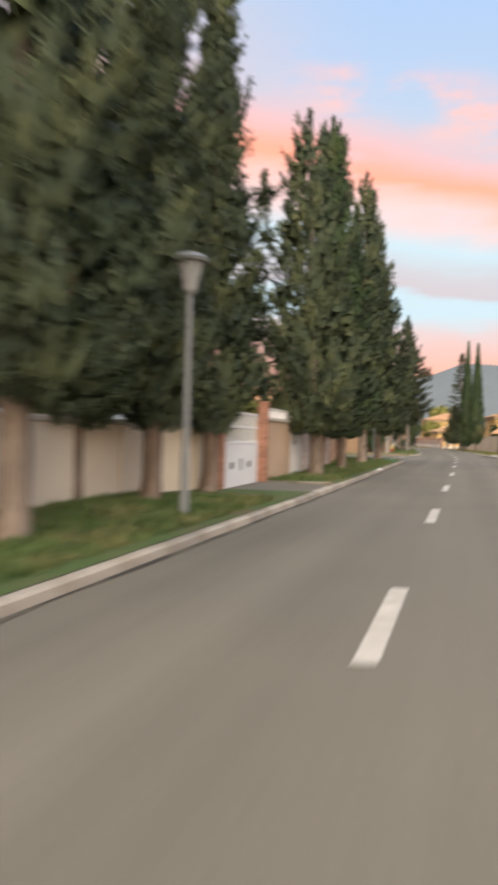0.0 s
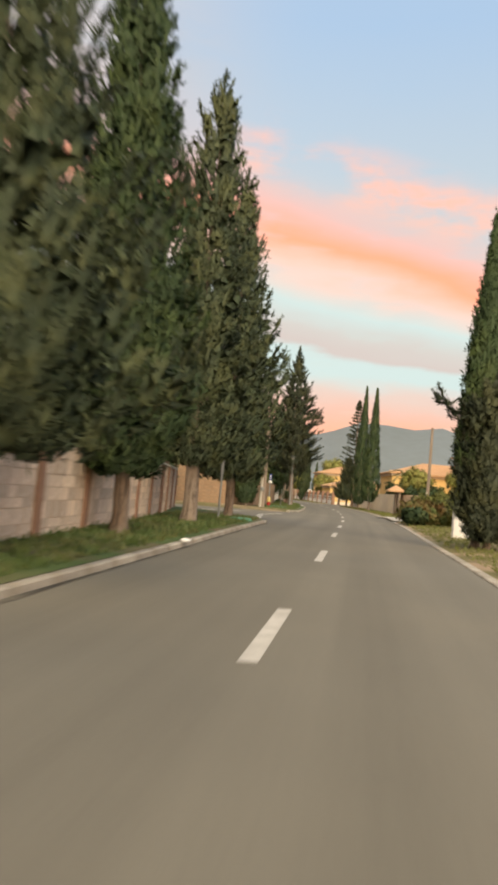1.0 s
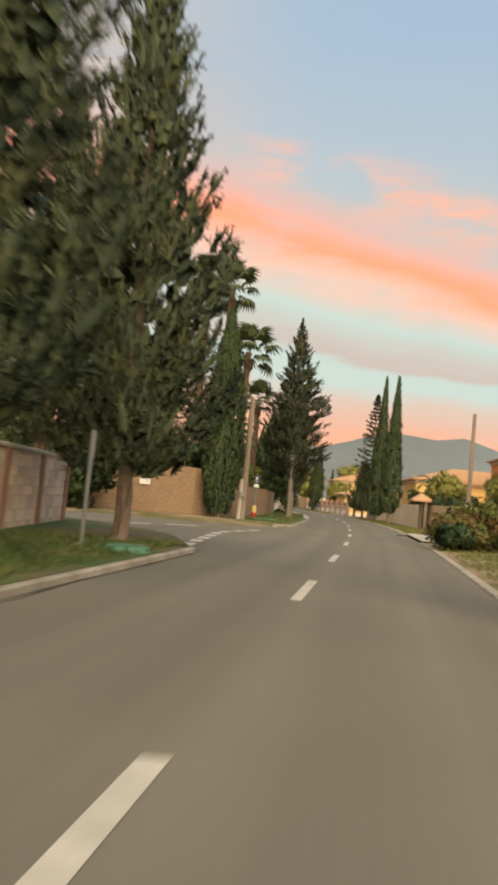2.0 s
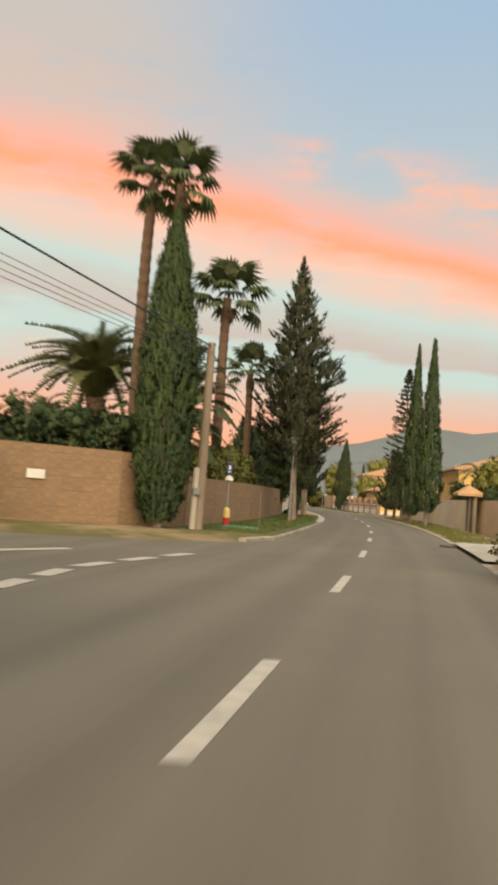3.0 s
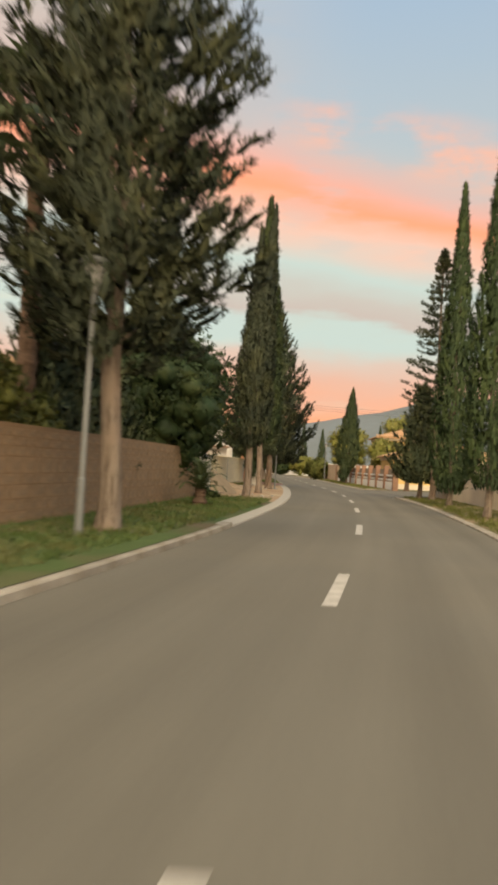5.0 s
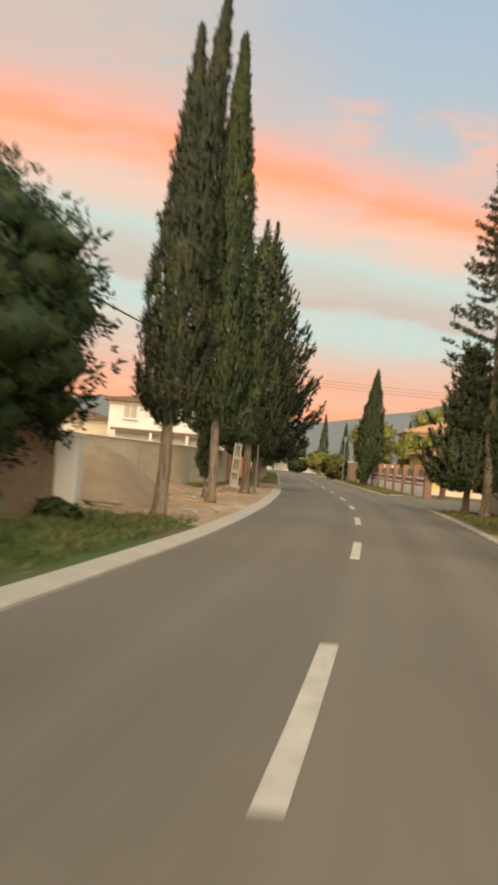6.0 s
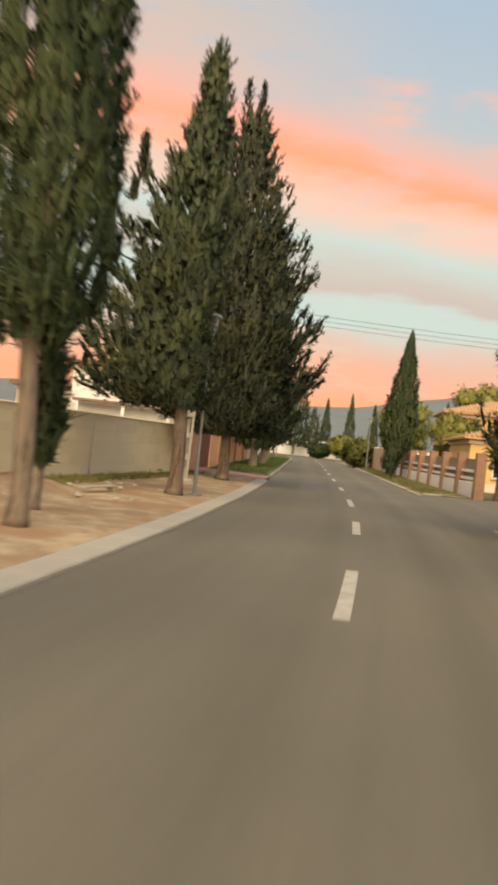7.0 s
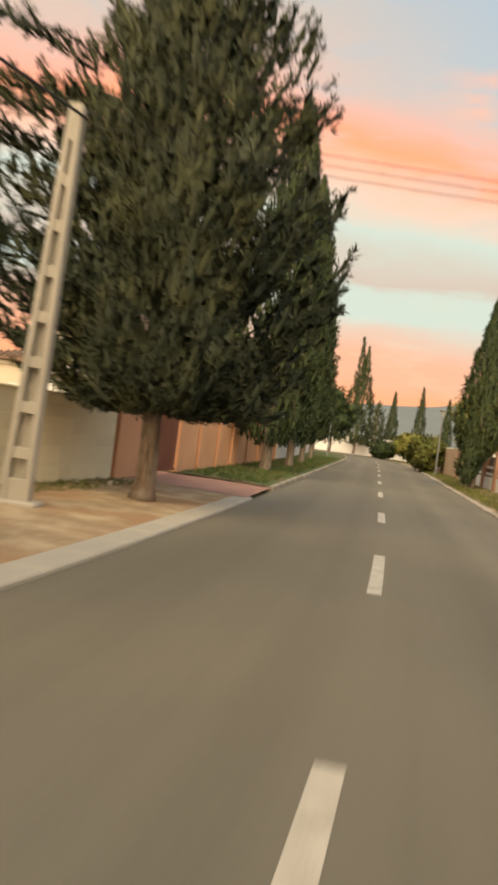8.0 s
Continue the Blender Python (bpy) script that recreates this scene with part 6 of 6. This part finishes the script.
def palm(name, x, y, h, r0, r1, meshes, count, elev, leaf_scale, label, seed, lean=(0, 0), skirt=8, z=0.05, leaf=None):
    rng = random.Random(seed)
    t = thing(name, x, y, z, label, "palm", "garden palms")
    bm = bmesh.new()
    n = max(6, int(h / 0.45))
    pts, rad = [], []
    for i in range(n + 1):
        f = i / n
        zz = h * f
        b = r0 * (1 - f) + r1 * f
        for dz, k in ((0.0, 1.08), (0.3, 0.94)):
            if i == n and dz:
                break
            pts.append((lean[0] * zz + 0.05 * math.sin(zz * 0.5), lean[1] * zz, zz + dz * h / n * 1.6))
            rad.append(b * k * (1.3 if zz < 0.2 else 1))
    tube(bm, pts, rad, 12)
    part("trunk", bm, palm_bark, t, smooth=False)
    top = Matrix.Translation((lean[0] * h, lean[1] * h, h - 0.05))
    for i in range(count):
        f = i / count
        e = elev[0] + (elev[1] - elev[0]) * f + rng.uniform(-8, 8)
        a = i * 137.5 + rng.uniform(-12, 12)
        m = top @ Matrix.Translation((0, 0, 0.25 * (1 - f))) @ Matrix.Rotation(radians(a), 4, "Z") @ Matrix.Rotation(radians(-e), 4, "Y") @ Matrix.Scale(leaf_scale * rng.uniform(0.85, 1.1), 4)
        link_mesh("frond", rng.choice(meshes), leaf or leaf_palm, t, m=m)
    for i in range(skirt):
        m = top @ Matrix.Translation((0, 0, -0.15 - 0.05 * i)) @ Matrix.Rotation(radians(i * 61), 4, "Z") @ Matrix.Rotation(radians(72), 4, "Y") @ Matrix.Scale(leaf_scale * 0.55, 4)
        link_mesh("dead_frond", rng.choice(dead_fans), palm_bark, t, "dry brown hanging leaf", m=m)
    return t


frng = np.random.default_rng(7)
fans = [fan_leaf_mesh(frng) for _ in range(3)]
dead_fans = [fan_leaf_mesh(frng, 0.8, 0.5) for _ in range(2)]
feathers = [feather_leaf_mesh(frng, 3.2, 0.60, 1.25) for _ in range(3)]
bananas = [paddle_leaf_mesh(frng) for _ in range(3)]
small_feathers = [feather_leaf_mesh(frng, 1.5, 0.3, 0.7) for _ in range(2)]
palm("fan_palm", 8.3, 64.6, 12.2, 0.24, 0.18, fans, 20, (80, -30), 0.86, "tall fan palm with a brown trunk", 1, lean=(0.008, 0))
palm("fan_palm", 9.50, 62.7, 11.45, 0.18, 0.13, fans, 20, (80, -38), 0.80, "tall fan palm close beside another one", 13, lean=(0.004, 0))
palm("fan_palm", 11.2, 72.5, 10.3, 0.26, 0.2, fans, 22, (80, -38), 1.05, "fan palm with a ringed brown trunk behind the wall", 2, lean=(0.015, 0))
palm("fan_palm", 12.9, 79.8, 8.1, 0.22, 0.18, fans, 18, (78, -30), 0.85, "fan palm partly behind a conifer", 3)
palm("feather_palm", 6.3, 68.5, 4.7, 0.42, 0.40, feathers, 50, (88, 36), 1.15, "broad date palm with arching feather leaves", 4, skirt=0, leaf=leaf_date)
palm("feather_palm", 3.4, 72.0, 3.6, 0.3, 0.28, feathers, 26, (75, -10), 0.7, "smaller date palm behind the hedge", 5, skirt=0)
palm("strelitzia_palm", 9.9, 69.6, 4.6, 0.2, 0.16, bananas, 52, (85, -30), 1.5, "leafy giant bird-of-paradise plant with drooping leaves", 6, skirt=4)
palm("strelitzia_palm", 9.0, 67.8, 3.4, 0.2, 0.16, bananas, 46, (85, -30), 1.4, "leafy giant bird-of-paradise plant with drooping leaves", 7, skirt=3)
palm("small_palm", 16.5, 85.0, 0.55, 0.16, 0.15, small_feathers, 22, (80, 5), 0.62, "small shaggy palm on the lawn by the wall", 8, skirt=2)
palm("fan_palm", 22.4, 54.0, 8.2, 0.22, 0.18, fans, 24, (75, -25), 0.85, "fan palm behind a dark cypress", 9)
palm("feather_palm", 30.6, 74.0 + 18, 3.6, 0.2, 0.16, feathers, 22, (75, -10), 0.6, "garden palm before an orange house", 10, skirt=0)
palm("small_palm", 30.4, 121.0, 1.6, 0.18, 0.15, small_feathers, 20, (75, -5), 0.9, "small palm behind the brick pier", 12, skirt=0)


def bare_tree(x, y, h, seed):
    rng = np.random.default_rng(seed)
    t = thing("bare_tree", x, y, 0.0, "thin leafless tree with fine twigs", "tree")
    bm = bmesh.new()
    tube(bm, [(0, 0, 0), (0.1, 0, h * 0.5), (0, 0, h)], [0.14, 0.08, 0.02], 6)
    for _ in range(60):
        z = rng.uniform(h * 0.3, h * 0.95)
        a, q = rng.uniform(0, 6.28), rng.uniform(0.6, 2.2)
        o = Vector((0.05, 0, z))
        tip = o + Vector((q * math.cos(a), q * math.sin(a), q * rng.uniform(0.5, 1.1)))
        tube(bm, [o, tip], [0.03, 0.008], 4)
        for _ in range(3):
            s = o.lerp(tip, rng.uniform(0.4, 0.9))
            tube(bm, [s, s + Vector(rng.normal(0, 0.4, 3)) + Vector((0, 0, 0.4))], [0.012, 0.004], 3)
    part("branches", bm, bark, t)


bare_tree(38.5, 141.0, 8.5, 3)


# ---- grass ----
def grass(name, area, count, seed, mat, size=0.13, label="short green grass blades"):
    """Tufts scattered where area(rng) puts them; too many to count."""
    rng = np.random.default_rng(seed)
    p = area(rng, count)
    d = rng.normal(0, 0.45, (count, 3)) + np.array([0, 0, 1.0])
    ob = link_mesh(name, raw_mesh(name, *sprays(p, d, rng.uniform(0.5, 1.3, count) * size, rng, width=0.07, spread=0.75)), mat)
    return tagged(ob, label, "grass", kind="stuff")


def left_band(y0, y1, d0, d1, z):
    def area(rng, n):
        y = rng.uniform(y0, y1, n)
        q = rng.uniform(0, 1, n)
        x = np.interp(y, _gy, _gx) - np.array([left_w(v) for v in y]) - (d0 + (d1 - d0) * q)
        return np.stack([x, y, np.full(n, z - 0.02)], 1)
    return area


def right_band(y0, y1, d0, d1, z):
    def area(rng, n):
        y = rng.uniform(y0, y1, n)
        q = rng.uniform(0, 1, n)
        return np.stack([np.interp(y, _gy, _gx) + 3.05 + d0 + (d1 - d0) * q, y, np.full(n, z - 0.05)], 1)
    return area


def wall_band(rng, n):
    y = rng.uniform(91.5, 116, n)
    x = np.interp(y, [90.9, 96.0, 104.0, 110.5, 116.35], [13.2, 14.6, 16.0, 17.2, 17.85])
    return np.stack([x + 0.15 + 0.75 * rng.uniform(0, 1, n) ** 1.5, y, np.full(n, 0.11)], 1)


grass("grass", left_band(3, 13.4, 0.3, 3.0, 0.13), 7000, 1, grass_blade)
grass("grass", left_band(18.8, 41.5, 0.3, 3.2, 0.13), 9000, 2, grass_blade)
grass("grass", left_band(61.6, 91.5, 0.5, 2.9, 0.12), 11000, 3, grass_blade)
grass("grass", left_band(120.6, 160, 0.3, 2.6, 0.14), 7000, 4, grass_blade)
grass("grass", left_band(97, 117, 3.3, 4.6, 0.14), 5200, 5, leaf_weed, 0.12, "sparse yellowing weeds on the dirt")
grass("grass", wall_band, 3000, 9, leaf_hedge, 0.09, "strip of green grass along the foot of the block wall")
grass("grass", right_band(20, 56.5, 0.3, 5.0, 0.12), 5000, 6, leaf_hedge, 0.13, "dry yellowish grass blades")
grass("grass", right_band(66.5, 105.5, 0.3, 2.5, 0.12), 5000, 7, leaf_hedge, 0.13, "dry yellowish grass blades")
grass("grass", right_band(119.5, 160, 0.3, 2.0, 0.12), 4000, 8, leaf_hedge, 0.13, "dry yellowish grass blades")

# ---- kerbs, stone by stone ----
left_line = lambda ys: [(xl(y), y) for y in ys]
kerb("kerb_near", left_line(span(-6, 41.2)) + CORNER_A[1:7], "worn pale concrete kerb along the lawn", 0.2, 0.105, concrete)
kerb("kerb_wall", [CORNER_B[i] for i in (2, 1)] + left_line(span(61.5, 80)), "worn pale concrete kerb along the stone wall", 0.25, 0.105, concrete)
kerb("kerb_plot", left_line(span(80, 117.2)), "broad pale concrete edging along the dirt verge", 0.46, 0.055, pale_concrete)
kerb("kerb_lawn", left_line(span(120.4, 180, 1.5)), "pale concrete kerb along the lawn", 0.22, 0.125, concrete)
right_line = lambda ys: [(xr(y), y) for y in ys][::-1]
kerb("kerb_right", right_line(span(-6, 57)), "worn pale concrete edging on the far side", 0.22, 0.035, concrete)
kerb("kerb_right_lawn", right_line(span(66, 106)), "pale concrete edging under slim cypresses", 0.26, 0.05, concrete)
kerb("kerb_right_far", right_line(span(119, 180, 1.5)), "pale concrete edging by the fence", 0.26, 0.05, concrete)
for y in (18.65, 120.45):
    kerb("drive_edging", [(xl(y) - 3.3, y), (xl(y) - 2.2, y), (xl(y) - 1.1, y), (xl(y) - 0.2, y)], "low concrete edging beside a drive", 0.1, 0.13, concrete)
for y in (66.05, 119.05):
    kerb("drive_edging", [(xr(y) + 0.25, y), (xr(y) + 1.2, y), (xr(y) + 2.15, y)], "low concrete edging beside a drive", 0.1, 0.13, concrete)
